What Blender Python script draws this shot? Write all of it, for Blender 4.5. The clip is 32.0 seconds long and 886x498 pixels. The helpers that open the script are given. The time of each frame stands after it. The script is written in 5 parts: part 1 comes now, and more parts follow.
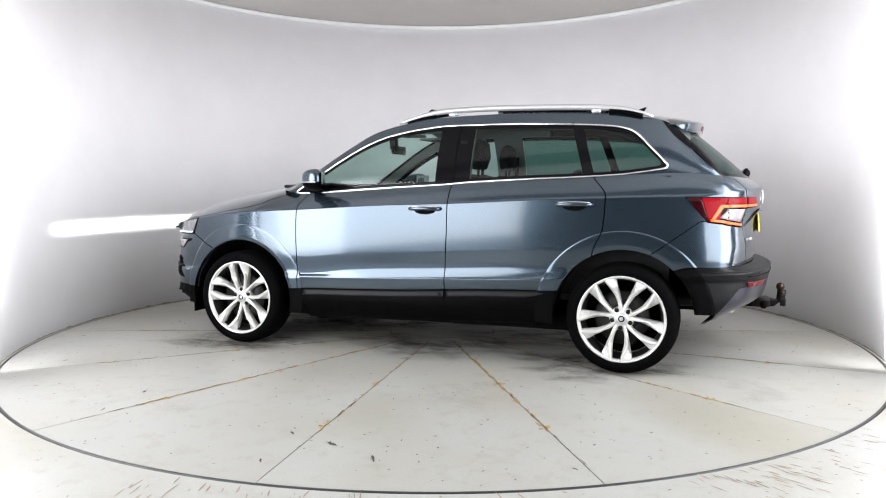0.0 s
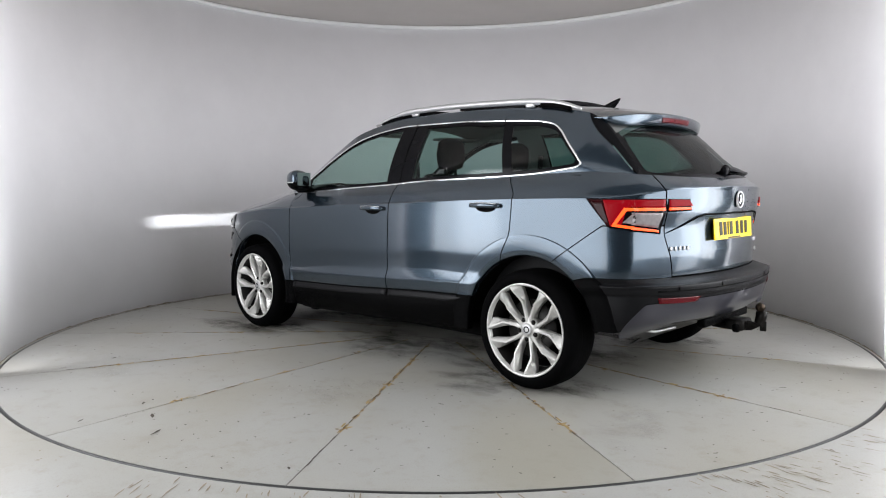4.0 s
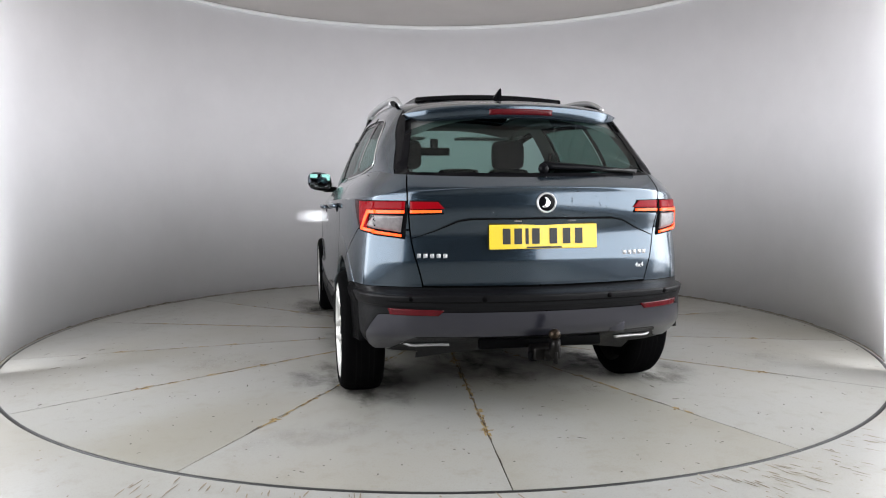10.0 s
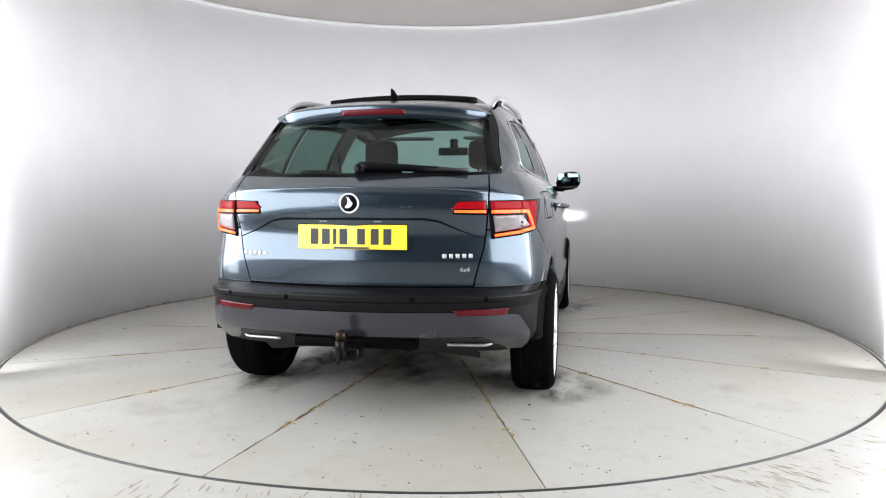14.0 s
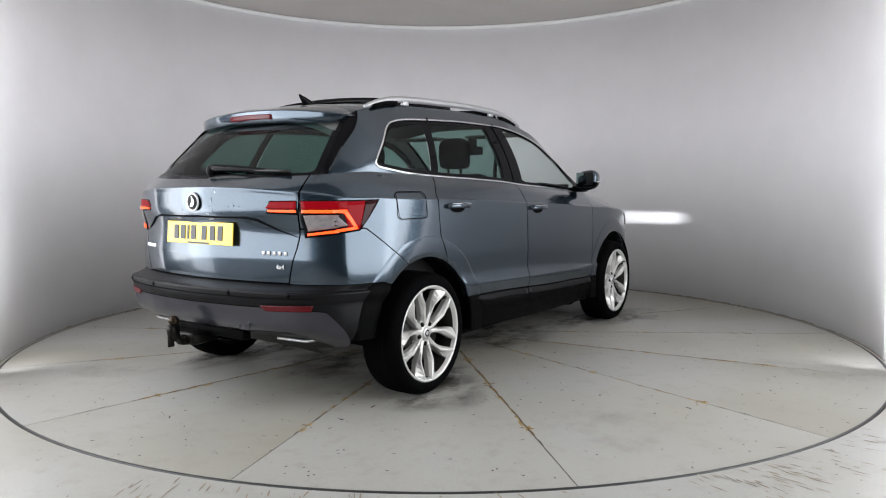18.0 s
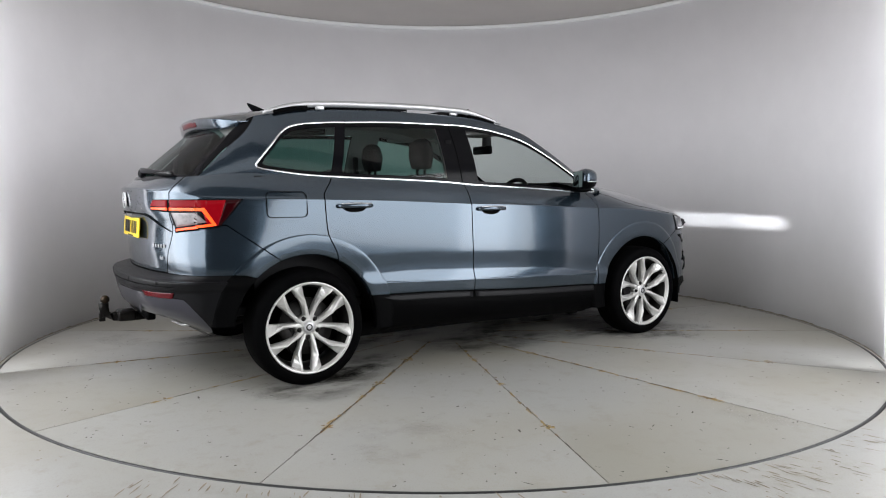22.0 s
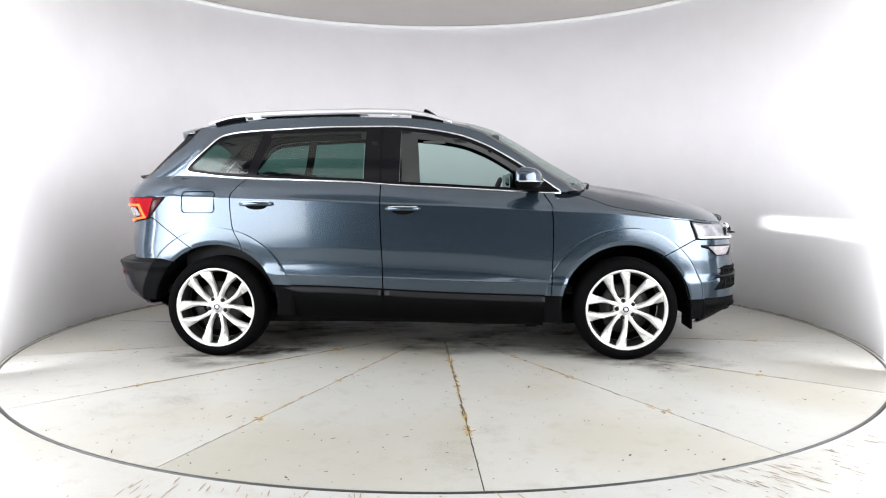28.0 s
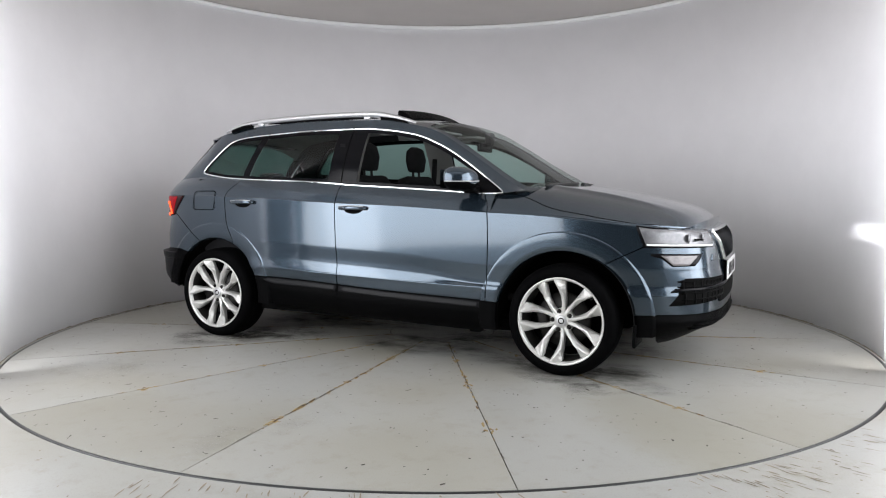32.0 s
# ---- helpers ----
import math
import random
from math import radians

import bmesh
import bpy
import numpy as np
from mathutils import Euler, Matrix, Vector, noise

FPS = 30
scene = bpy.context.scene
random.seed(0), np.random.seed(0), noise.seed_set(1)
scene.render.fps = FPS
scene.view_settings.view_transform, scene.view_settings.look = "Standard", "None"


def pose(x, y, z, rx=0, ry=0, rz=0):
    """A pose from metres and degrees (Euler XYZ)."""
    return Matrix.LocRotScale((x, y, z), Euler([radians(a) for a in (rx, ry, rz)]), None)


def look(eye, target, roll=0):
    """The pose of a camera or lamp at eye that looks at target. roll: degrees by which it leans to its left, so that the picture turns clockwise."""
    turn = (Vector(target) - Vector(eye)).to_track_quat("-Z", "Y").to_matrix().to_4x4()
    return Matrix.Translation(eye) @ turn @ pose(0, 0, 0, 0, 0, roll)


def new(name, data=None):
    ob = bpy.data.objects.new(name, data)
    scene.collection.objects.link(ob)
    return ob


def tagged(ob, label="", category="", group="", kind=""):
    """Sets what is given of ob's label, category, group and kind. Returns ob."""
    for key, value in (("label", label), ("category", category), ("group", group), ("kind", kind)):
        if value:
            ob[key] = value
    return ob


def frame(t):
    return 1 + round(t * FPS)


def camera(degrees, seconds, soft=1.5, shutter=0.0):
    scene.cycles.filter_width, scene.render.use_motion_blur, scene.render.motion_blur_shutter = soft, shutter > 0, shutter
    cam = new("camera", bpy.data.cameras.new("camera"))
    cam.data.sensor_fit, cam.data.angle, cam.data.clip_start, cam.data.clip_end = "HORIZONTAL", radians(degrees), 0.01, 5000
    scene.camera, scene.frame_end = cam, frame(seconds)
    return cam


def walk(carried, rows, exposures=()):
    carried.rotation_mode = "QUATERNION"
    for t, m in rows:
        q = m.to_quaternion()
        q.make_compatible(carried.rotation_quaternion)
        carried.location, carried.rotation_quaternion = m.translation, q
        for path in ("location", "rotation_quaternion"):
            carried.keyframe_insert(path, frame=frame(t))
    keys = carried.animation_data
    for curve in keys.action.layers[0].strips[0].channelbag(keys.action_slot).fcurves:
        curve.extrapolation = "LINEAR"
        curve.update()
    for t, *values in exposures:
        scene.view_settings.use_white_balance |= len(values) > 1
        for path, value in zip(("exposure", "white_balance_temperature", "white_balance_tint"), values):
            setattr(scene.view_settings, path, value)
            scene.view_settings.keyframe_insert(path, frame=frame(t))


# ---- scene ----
cam = camera(63.43, 32.0, 1.1)
EYE = Vector((0.0, -5.443, 1.100))
AIM = EYE + Vector((0.0013, 0.9963, -0.0858))
walk(cam, [(0.0, look(EYE, AIM, -0.15)), (32.0, look(EYE, AIM, -0.15))], exposures=[
    (0.0, 0.64), (1.5, 0.30), (3.0, 0.05), (6.0, -0.08), (9.0, -0.10), (10.0, 0.12), (10.5, 0.36), (11.5, 0.62), (13.5, 0.66), (14.3, 0.62), (17.0, 0.04),
    (20.0, -0.10), (23.0, -0.18), (24.5, -0.02), (25.5, 0.26), (26.5, 0.56), (27.5, 0.84), (29.0, 0.77), (30.5, 0.47), (32.0, 0.02)])

# ---- light ----
world = bpy.data.worlds.new("world")
scene.world = world
world.use_nodes = True
world.node_tree.nodes["Background"].inputs[0].default_value = (0.9, 0.95, 1.0, 1)
world.node_tree.nodes["Background"].inputs[1].default_value = 0.02


def rect_lamp(name, m, sx, sy, watts, colour=(1, 1, 1)):
    d = bpy.data.lights.new(name, "AREA")
    d.shape, d.size, d.size_y, d.energy, d.color = "RECTANGLE", sx, sy, watts, colour
    ob = new(name, d)
    ob.matrix_world = m
    return ob


FLANK_W, EDGE_W, STRIP_W, OVER_W = 152, 16, 23, 32
for sx in (-1, 1):
    # long luminous panels along the flanks, upright softboxes at the ends of the curved wall, slim strips that graze the wall
    rect_lamp("flank_panel", look((sx * 2.63, -3.75, 1.54), (sx * 0.63, -3.75, 1.50)), 4.8, 2.1, FLANK_W, (0.94, 0.965, 1.0))
    rect_lamp("edge_softbox", look((sx * 2.50, -1.72, 1.48), (sx * 0.2, 1.2, 1.22)), 0.80, 2.2, EDGE_W, (0.96, 0.97, 1.0))
    rect_lamp("light_strip", look((sx * 2.60, -1.215, 1.42), (sx * 2.98, -0.30, 1.40)), 0.14, 2.6, STRIP_W, (0.94, 0.95, 1.0))

# broad softbox under the hall's ceiling, before the opening
rect_lamp("overhead_softbox", look((0, -3.10, 2.90), (0, -2.60, 0.0)), 4.2, 2.2, OVER_W, (1.0, 0.985, 0.97))

# ---- materials ----


def mat(name, base=(0.5, 0.5, 0.5), rough=0.5, metal=0.0, spec=0.5, coat=0.0, coat_rough=0.03, emit=None, strength=0.0,
        vary=0.0, scale=8.0, bump=0.0, bump_scale=60.0, trans=0.0, alpha=1.0, ior=1.45, rvary=0.0):
    m = bpy.data.materials.new(name)
    m.use_nodes = True
    nt = m.node_tree
    b = nt.nodes["Principled BSDF"]
    b.inputs["Base Color"].default_value = (*base, 1)
    b.inputs["Roughness"].default_value = rough
    b.inputs["Metallic"].default_value = metal
    b.inputs["Specular IOR Level"].default_value = spec
    b.inputs["Coat Weight"].default_value = coat
    b.inputs["Coat Roughness"].default_value = coat_rough
    b.inputs["Transmission Weight"].default_value = trans
    b.inputs["IOR"].default_value = ior
    b.inputs["Alpha"].default_value = alpha
    if emit:
        b.inputs["Emission Color"].default_value = (*emit, 1)
        b.inputs["Emission Strength"].default_value = strength
    if vary or bump or rvary:
        tc = nt.nodes.new("ShaderNodeTexCoord")
        if vary or rvary:
            n1 = nt.nodes.new("ShaderNodeTexNoise")
            n1.inputs["Scale"].default_value, n1.inputs["Detail"].default_value = scale, 8
            n1.inputs["Roughness"].default_value = 0.65
            nt.links.new(tc.outputs["Object"], n1.inputs["Vector"])
        if vary:
            mr = nt.nodes.new("ShaderNodeMapRange")
            mr.inputs["From Min"].default_value, mr.inputs["From Max"].default_value = 0.3, 0.7
            mr.inputs["To Min"].default_value, mr.inputs["To Max"].default_value = 1 - vary, 1 + vary
            nt.links.new(n1.outputs["Fac"], mr.inputs["Value"])
            hsv = nt.nodes.new("ShaderNodeHueSaturation")
            hsv.inputs["Color"].default_value = (*base, 1)
            nt.links.new(mr.outputs[0], hsv.inputs["Value"])
            nt.links.new(hsv.outputs[0], b.inputs["Base Color"])
        if rvary:
            mr = nt.nodes.new("ShaderNodeMapRange")
            mr.inputs["From Min"].default_value, mr.inputs["From Max"].default_value = 0.3, 0.7
            mr.inputs["To Min"].default_value, mr.inputs["To Max"].default_value = max(0, rough - rvary), rough + rvary
            nt.links.new(n1.outputs["Fac"], mr.inputs["Value"])
            nt.links.new(mr.outputs[0], b.inputs["Roughness"])
        if bump:
            n2 = nt.nodes.new("ShaderNodeTexNoise")
            n2.inputs["Scale"].default_value, n2.inputs["Detail"].default_value = bump_scale, 4
            nt.links.new(tc.outputs["Object"], n2.inputs["Vector"])
            bp = nt.nodes.new("ShaderNodeBump")
            bp.inputs["Strength"].default_value, bp.inputs["Distance"].default_value = bump, 0.01
            nt.links.new(n2.outputs["Fac"], bp.inputs["Height"])
            nt.links.new(bp.outputs[0], b.inputs["Normal"])
    return m


def concrete(name, base, stain, dirt):
    """Painted concrete or steel plate: broad yellowish stains, fine dirt specks, uneven gloss."""
    m = mat(name, base, 0.42)
    nt = m.node_tree
    b = nt.nodes["Principled BSDF"]
    tc = nt.nodes.new("ShaderNodeTexCoord")
    info = nt.nodes.new("ShaderNodeObjectInfo")

    shift = nt.nodes.new("ShaderNodeVectorMath")
    shift.operation = "MULTIPLY_ADD"
    shift.inputs[1].default_value = (37.0, 19.0, 7.0)
    nt.links.new(info.outputs["Random"], shift.inputs[0])
    nt.links.new(tc.outputs["Object"], shift.inputs[2])

    def noise_of(scale, detail, lo, hi, rough=0.6):
        n = nt.nodes.new("ShaderNodeTexNoise")
        n.inputs["Scale"].default_value, n.inputs["Detail"].default_value, n.inputs["Roughness"].default_value = scale, detail, rough
        nt.links.new(shift.outputs[0], n.inputs["Vector"])
        r = nt.nodes.new("ShaderNodeMapRange")
        r.inputs["From Min"].default_value, r.inputs["From Max"].default_value = lo, hi
        nt.links.new(n.outputs["Fac"], r.inputs["Value"])
        return r.outputs[0]

    def mix(fac, a, c):
        x = nt.nodes.new("ShaderNodeMix")
        x.data_type = "RGBA"
        nt.links.new(fac, x.inputs[0])
        if isinstance(a, tuple):
            x.inputs[6].default_value = (*a, 1)
        else:
            nt.links.new(a, x.inputs[6])
        x.inputs[7].default_value = (*c, 1)
        return x.outputs[2]

    col = mix(noise_of(1.1, 3, 0.38, 0.72, 0.5), base, stain)
    col = mix(noise_of(0.55, 2, 0.50, 0.80, 0.5), col, dirt)
    col = mix(noise_of(9.0, 9, 0.52, 0.86, 0.72), col, dirt)
    col = mix(noise_of(160.0, 2, 0.55, 0.95, 0.5), col, dirt)
    hsv = nt.nodes.new("ShaderNodeHueSaturation")
    r = nt.nodes.new("ShaderNodeMapRange")
    r.inputs["To Min"].default_value, r.inputs["To Max"].default_value = 0.95, 1.04
    nt.links.new(info.outputs["Random"], r.inputs["Value"])
    nt.links.new(r.outputs[0], hsv.inputs["Value"])
    nt.links.new(col, hsv.inputs["Color"])
    nt.links.new(hsv.outputs[0], b.inputs["Base Color"])
    rr = nt.nodes.new("ShaderNodeMapRange")
    rr.inputs["To Min"].default_value, rr.inputs["To Max"].default_value = 0.36, 0.46
    nt.links.new(noise_of(0.9, 2, 0.3, 0.7), rr.inputs["Value"])
    nt.links.new(rr.outputs[0], b.inputs["Roughness"])
    return m


M_WALL = mat("white_wall_paint", (0.79, 0.78, 0.795), 0.6, vary=0.03, scale=1.7, bump=0.05, bump_scale=180)
M_SMUDGE = mat("wall_base_dirt", (0.23, 0.19, 0.14), 0.8, vary=0.3, scale=9)
M_CEIL = mat("ceiling_paint", (0.62, 0.585, 0.56), 0.8, vary=0.03, scale=2)
M_TRIM = mat("white_trim", (0.82, 0.82, 0.82), 0.4)
M_PLATE = concrete("turntable_paint", (0.313, 0.311, 0.293), (0.298, 0.286, 0.250), (0.235, 0.221, 0.176))
M_FLOOR = concrete("floor_paint", (0.313, 0.312, 0.297), (0.298, 0.286, 0.252), (0.235, 0.221, 0.176))
M_RUST = mat("rusty_joint_filler", (0.17, 0.10, 0.035), 0.9, vary=0.6, scale=14)
M_GRIME = mat("dark_grime", (0.055, 0.045, 0.035), 0.85, vary=0.4, scale=30)
M_RUBBER = mat("black_rubber_seal", (0.018, 0.018, 0.018), 0.45)
M_PIT = mat("dark_pit", (0.03, 0.03, 0.03), 0.9)
M_ROOM = mat("dark_hall_paint", (0.05, 0.05, 0.053), 0.9, vary=0.05, scale=2)


def finish(ob, *mats, smooth=True, angle=None):
    for m in mats:
        ob.data.materials.append(m)
    if smooth:
        ob.data.shade_smooth()
    return ob


def part(name, bm, material, parent, label="", smooth=True):
    me = bpy.data.meshes.new(name)
    bm.to_mesh(me)
    bm.free()
    ob = new(name, me)
    ob.parent = parent
    if material:
        me.materials.append(material)
    if smooth:
        me.shade_smooth()
    if label:
        ob["label"] = label
    return ob


def mesh_part(name, verts, faces, material, parent, label="", smooth=True):
    me = bpy.data.meshes.new(name)
    me.from_pydata([tuple(v) for v in verts], [], faces)
    me.update()
    ob = new(name, me)
    ob.parent = parent
    if material:
        me.materials.append(material)
    if smooth:
        me.shade_smooth()
    if label:
        ob["label"] = label
    return ob


# ---- the booth ----
R_TABLE, R_WALL, H_WALL = 2.939, 2.962, 2.900


def ring_mesh(r0, r1, z0, z1, a0, a1, n):
    """A bent slab between two radii, two heights and two angles."""
    v, f = [], []
    full = abs(a1 - a0) > 359.9
    for i in range(n if full else n + 1):
        a = radians(a0 + (a1 - a0) * i / n)
        for r, z in ((r0, z0), (r1, z0), (r1, z1), (r0, z1)):
            v.append((r * math.cos(a), r * math.sin(a), z))
    m = len(v) // 4
    for i in range(m if full else m - 1):
        p, q = 4 * i, 4 * ((i + 1) % m)
        for k in range(4):
            f.append((p + k, p + (k + 1) % 4, q + (k + 1) % 4, q + k))
    if not full:
        f += [(3, 2, 1, 0), (4 * m - 4, 4 * m - 3, 4 * m - 2, 4 * m - 1)]
    return v, f


A0, A1 = -20.0, 200.0
wall = tagged(mesh_part("wall_booth", *ring_mesh(R_WALL, R_WALL + 0.12, -0.02, H_WALL, A0, A1, 160), M_WALL, None),
              "curved matt white painted wall round a car turntable", "wall", kind="structure")
tagged(mesh_part("trim", *ring_mesh(R_WALL - 0.022, R_WALL + 0.12, H_WALL + 0.002, H_WALL + 0.036, A0, A1, 160), M_TRIM, None),
       "glossy white edge trim along the top of the curved wall", "trim", kind="structure")

# floor with a round recess for the turntable
bm = bmesh.new()
rings = []
for r, z in ((R_TABLE + 0.012, -0.07), (R_TABLE + 0.012, 0.0), (3.6, 0.0)):
    rings.append([bm.verts.new((r * math.cos(i * math.tau / 192), r * math.sin(i * math.tau / 192), z)) for i in range(192)])
outer = []
for i in range(192):
    a = i * math.tau / 192
    c, s = math.cos(a), math.sin(a)
    k = 9.0 / max(abs(c), abs(s))
    outer.append(bm.verts.new((k * c, k * s, 0.0)))
rings.append(outer)
for q in range(3):
    for i in range(192):
        bm.faces.new((rings[q][i], rings[q + 1][i], rings[q + 1][(i + 1) % 192], rings[q][(i + 1) % 192]))
bm.faces.new(rings[0])
bmesh.ops.recalc_face_normals(bm, faces=bm.faces)
floor = tagged(part("floor", bm, M_FLOOR, None, smooth=False), "worn pale grey painted concrete floor", "floor", kind="structure")

bm = bmesh.new()
bmesh.ops.create_cube(bm, size=1.0, matrix=Matrix.Translation((0, 3.4, 2.992)) @ Matrix.Diagonal((17.9, 11.1, 0.1, 1)))
tagged(part("ceiling", bm, M_CEIL, None, smooth=False), "plain warm grey ceiling above the booth", "ceiling", kind="structure")
bm = bmesh.new()
bmesh.ops.create_cube(bm, size=1.0, matrix=Matrix.Translation((0, -5.56, 2.992)) @ Matrix.Diagonal((17.9, 6.8, 0.1, 1)))
tagged(part("ceiling_hall", bm, M_ROOM, None, smooth=False), "dark ceiling of the hall before the booth", "ceiling", kind="structure")
for i, (x, y, sx, sy) in enumerate(((0, 9.0, 18, 0.1), (0, -9.0, 18, 0.1), (9.0, 0, 0.1, 17.9), (-9.0, 0, 0.1, 17.9))):
    bm = bmesh.new()
    bmesh.ops.create_cube(bm, size=1.0, matrix=Matrix.Translation((x, y, 1.47)) @ Matrix.Diagonal((sx, sy, 2.93, 1)))
    tagged(part("wall_" + ("north", "south", "east", "west")[i], bm, M_ROOM, None, smooth=False),
           "plain dark wall of the hall round the booth", "wall", kind="structure")

for i, sx in enumerate((-1, 1)):
    bm = bmesh.new()
    bmesh.ops.create_cube(bm, size=1.0, matrix=Matrix.Translation((sx * 2.74, -3.85, 1.46)) @ Matrix.Diagonal((0.1, 4.9, 2.92, 1)))
    tagged(part("wall_flank_" + ("west", "east")[i], bm, M_WALL, None, smooth=False), "white painted flank wall beside the booth opening", "wall", kind="structure")

# ---- the turntable ----
turntable = tagged(new("turntable"), "round car turntable of pale painted wedge-shaped plates with rusty joints", "turntable")
SECTORS = 14
JOINT0 = 6.0
HUB_R = 0.40


def wedge(a0, a1, r0, r1, gap=0.005):
    v, f = [], []
    n = 14
    for z in (0.0, -0.003):
        for r in (r0, r1):
            for i in range(n + 1):
                a = radians(a0 + (a1 - a0) * i / n)
                d = gap * 0.5 * (1 if i == 0 else -1 if i == n else 0)
                v.append((r * math.cos(a) - d * math.sin(a), r * math.sin(a) + d * math.cos(a), z))
    m = n + 1
    for i in range(n):
        f.append((i, m + i, m + i + 1, i + 1))
        f.append((m + i, 3 * m + i, 3 * m + i + 1, m + i + 1))
        f.append((i + 1, 2 * m + i + 1, 2 * m + i, i))
    f += [(0, 2 * m, 3 * m, m), (n, m + n, 3 * m + n, 2 * m + n)]
    return v, f


wv, wf = wedge(0, 360 / SECTORS, HUB_R, R_TABLE)
plate_mesh = None
for k in range(SECTORS):
    if plate_mesh is None:
        ob = mesh_part("plate", wv, wf, M_PLATE, turntable, smooth=False)
        plate_mesh = ob.data
    else:
        ob = new("plate", plate_mesh)
        ob.parent = turntable
    ob.rotation_euler[2] = radians(JOINT0 + k * 360 / SECTORS)
hv, hf = [], []
for z in (0.0, -0.003):
    for i in range(64):
        a = i * math.tau / 64
        hv.append(((HUB_R - 0.006) * math.cos(a), (HUB_R - 0.006) * math.sin(a), z))
hf = [tuple(range(64))] + [(i, i + 64, (i + 1) % 64 + 64, (i + 1) % 64) for i in range(64)]
mesh_part("hub_plate", hv, hf, M_PLATE, turntable, smooth=False)
bed_v = [((R_TABLE - 0.02) * math.cos(i * math.tau / 96), (R_TABLE - 0.02) * math.sin(i * math.tau / 96), -0.004) for i in range(96)]
mesh_part("bed", bed_v, [tuple(range(96))], M_GRIME, turntable, "dark dirt in the joints", smooth=False)
mesh_part("edge_seal", *ring_mesh(R_TABLE - 0.008, R_TABLE + 0.004, -0.04, 0.001, 0, 360, 192), M_RUBBER, turntable, "black rubber edge seal")

# rust and grime along the joints, scuffs and chips on the paint
rng = random.Random(5)


def blot(cx, cy, rx, ry, ang, z, n=9):
    """An uneven flat spot."""
    v = []
    for i in range(n):
        a = i * math.tau / n
        k = 0.55 + 0.6 * rng.random()
        x, y = rx * k * math.cos(a), ry * k * math.sin(a)
        v.append((cx + x * math.cos(ang) - y * math.sin(ang), cy + x * math.sin(ang) + y * math.cos(ang), z))
    return v


def blots(name, spots, material, parent, label, z=0.0012):
    v, f = [], []
    for i, (cx, cy, rx, ry, ang) in enumerate(spots):
        b = blot(cx, cy, rx, ry, ang, z + 0.0006 * (i % 7) / 7)
        f.append(tuple(range(len(v), len(v) + len(b))))
        v += b
    ob = mesh_part(name, v, f, material, parent, label, smooth=False)
    ob["kind"] = "stuff"
    return ob


M_OCHRE = mat("ochre_rust_stain", (0.31, 0.225, 0.10), 0.85, vary=0.45, scale=25)
spots, dark, ochre = [], [], []
for k in range(SECTORS):
    a = radians(JOINT0 + k * 360 / SECTORS)
    heavy = (1.3, 0.5, 1.0, 0.8, 1.4, 0.6)[k % 6]
    c0, s0 = math.cos(a), math.sin(a)

    def at_joint(lst, r, off, rx, ry, turn=0.0):
        lst.append((r * c0 - off * s0, r * s0 + off * c0, rx, ry, a + turn))

    for i in range(int(60 * heavy)):
        at_joint(ochre, 0.42 + 1.95 * rng.random(), rng.gauss(0, 0.0065), rng.uniform(0.010, 0.05), rng.uniform(0.003, 0.009))
    for i in range(int(34 * heavy)):
        at_joint(spots, 0.42 + 2.0 * rng.random()**0.8, rng.gauss(0, 0.005), rng.uniform(0.006, 0.035), rng.uniform(0.002, 0.006))
    for r in (0.95, 1.55, 2.28):
        for sg in (-1, 1):
            at_joint(spots, r + rng.gauss(0, 0.012), sg * rng.uniform(0.014, 0.026), rng.uniform(0.007, 0.014), rng.uniform(0.004, 0.008), 1.5)
        for i in range(3):
            at_joint(ochre, r + rng.gauss(0, 0.02), rng.gauss(0, 0.014), rng.uniform(0.012, 0.03), rng.uniform(0.006, 0.014), rng.gauss(0, 0.5))
    for i in range(int(44 * heavy)):
        at_joint(dark, 0.42 + 2.3 * rng.random(), rng.gauss(0, 0.003), rng.uniform(0.006, 0.05), rng.uniform(0.0012, 0.003))
blots("ochre_stains", ochre, M_OCHRE, turntable, "ochre rust stains along the joints", 0.0006)
blots("rust_stains", spots, M_RUST, turntable, "yellow-brown rust along the joints")
blots("joint_grime", dark, M_GRIME, turntable, "dark grime in the joints", 0.0022)
chips = []
for i in range(900):
    r, a = 0.5 + 2.4 * rng.random()**0.6, rng.uniform(0, math.tau)
    big = rng.random() < 0.05
    chips.append((r * math.cos(a), r * math.sin(a), rng.uniform(0.012, 0.028) if big else rng.uniform(0.003, 0.010), rng.uniform(0.003, 0.008) if big else rng.uniform(0.002, 0.005), rng.uniform(0, math.tau)))
chips += [(-2.46, -0.385, 0.035, 0.010, 1.2), (-2.55, -0.62, 0.045, 0.007, 0.5), (-2.40, -0.15, 0.03, 0.008, 0.9)]
blots("paint_chips", chips, M_GRIME, turntable, "small dark chips and scuffs", 0.003)


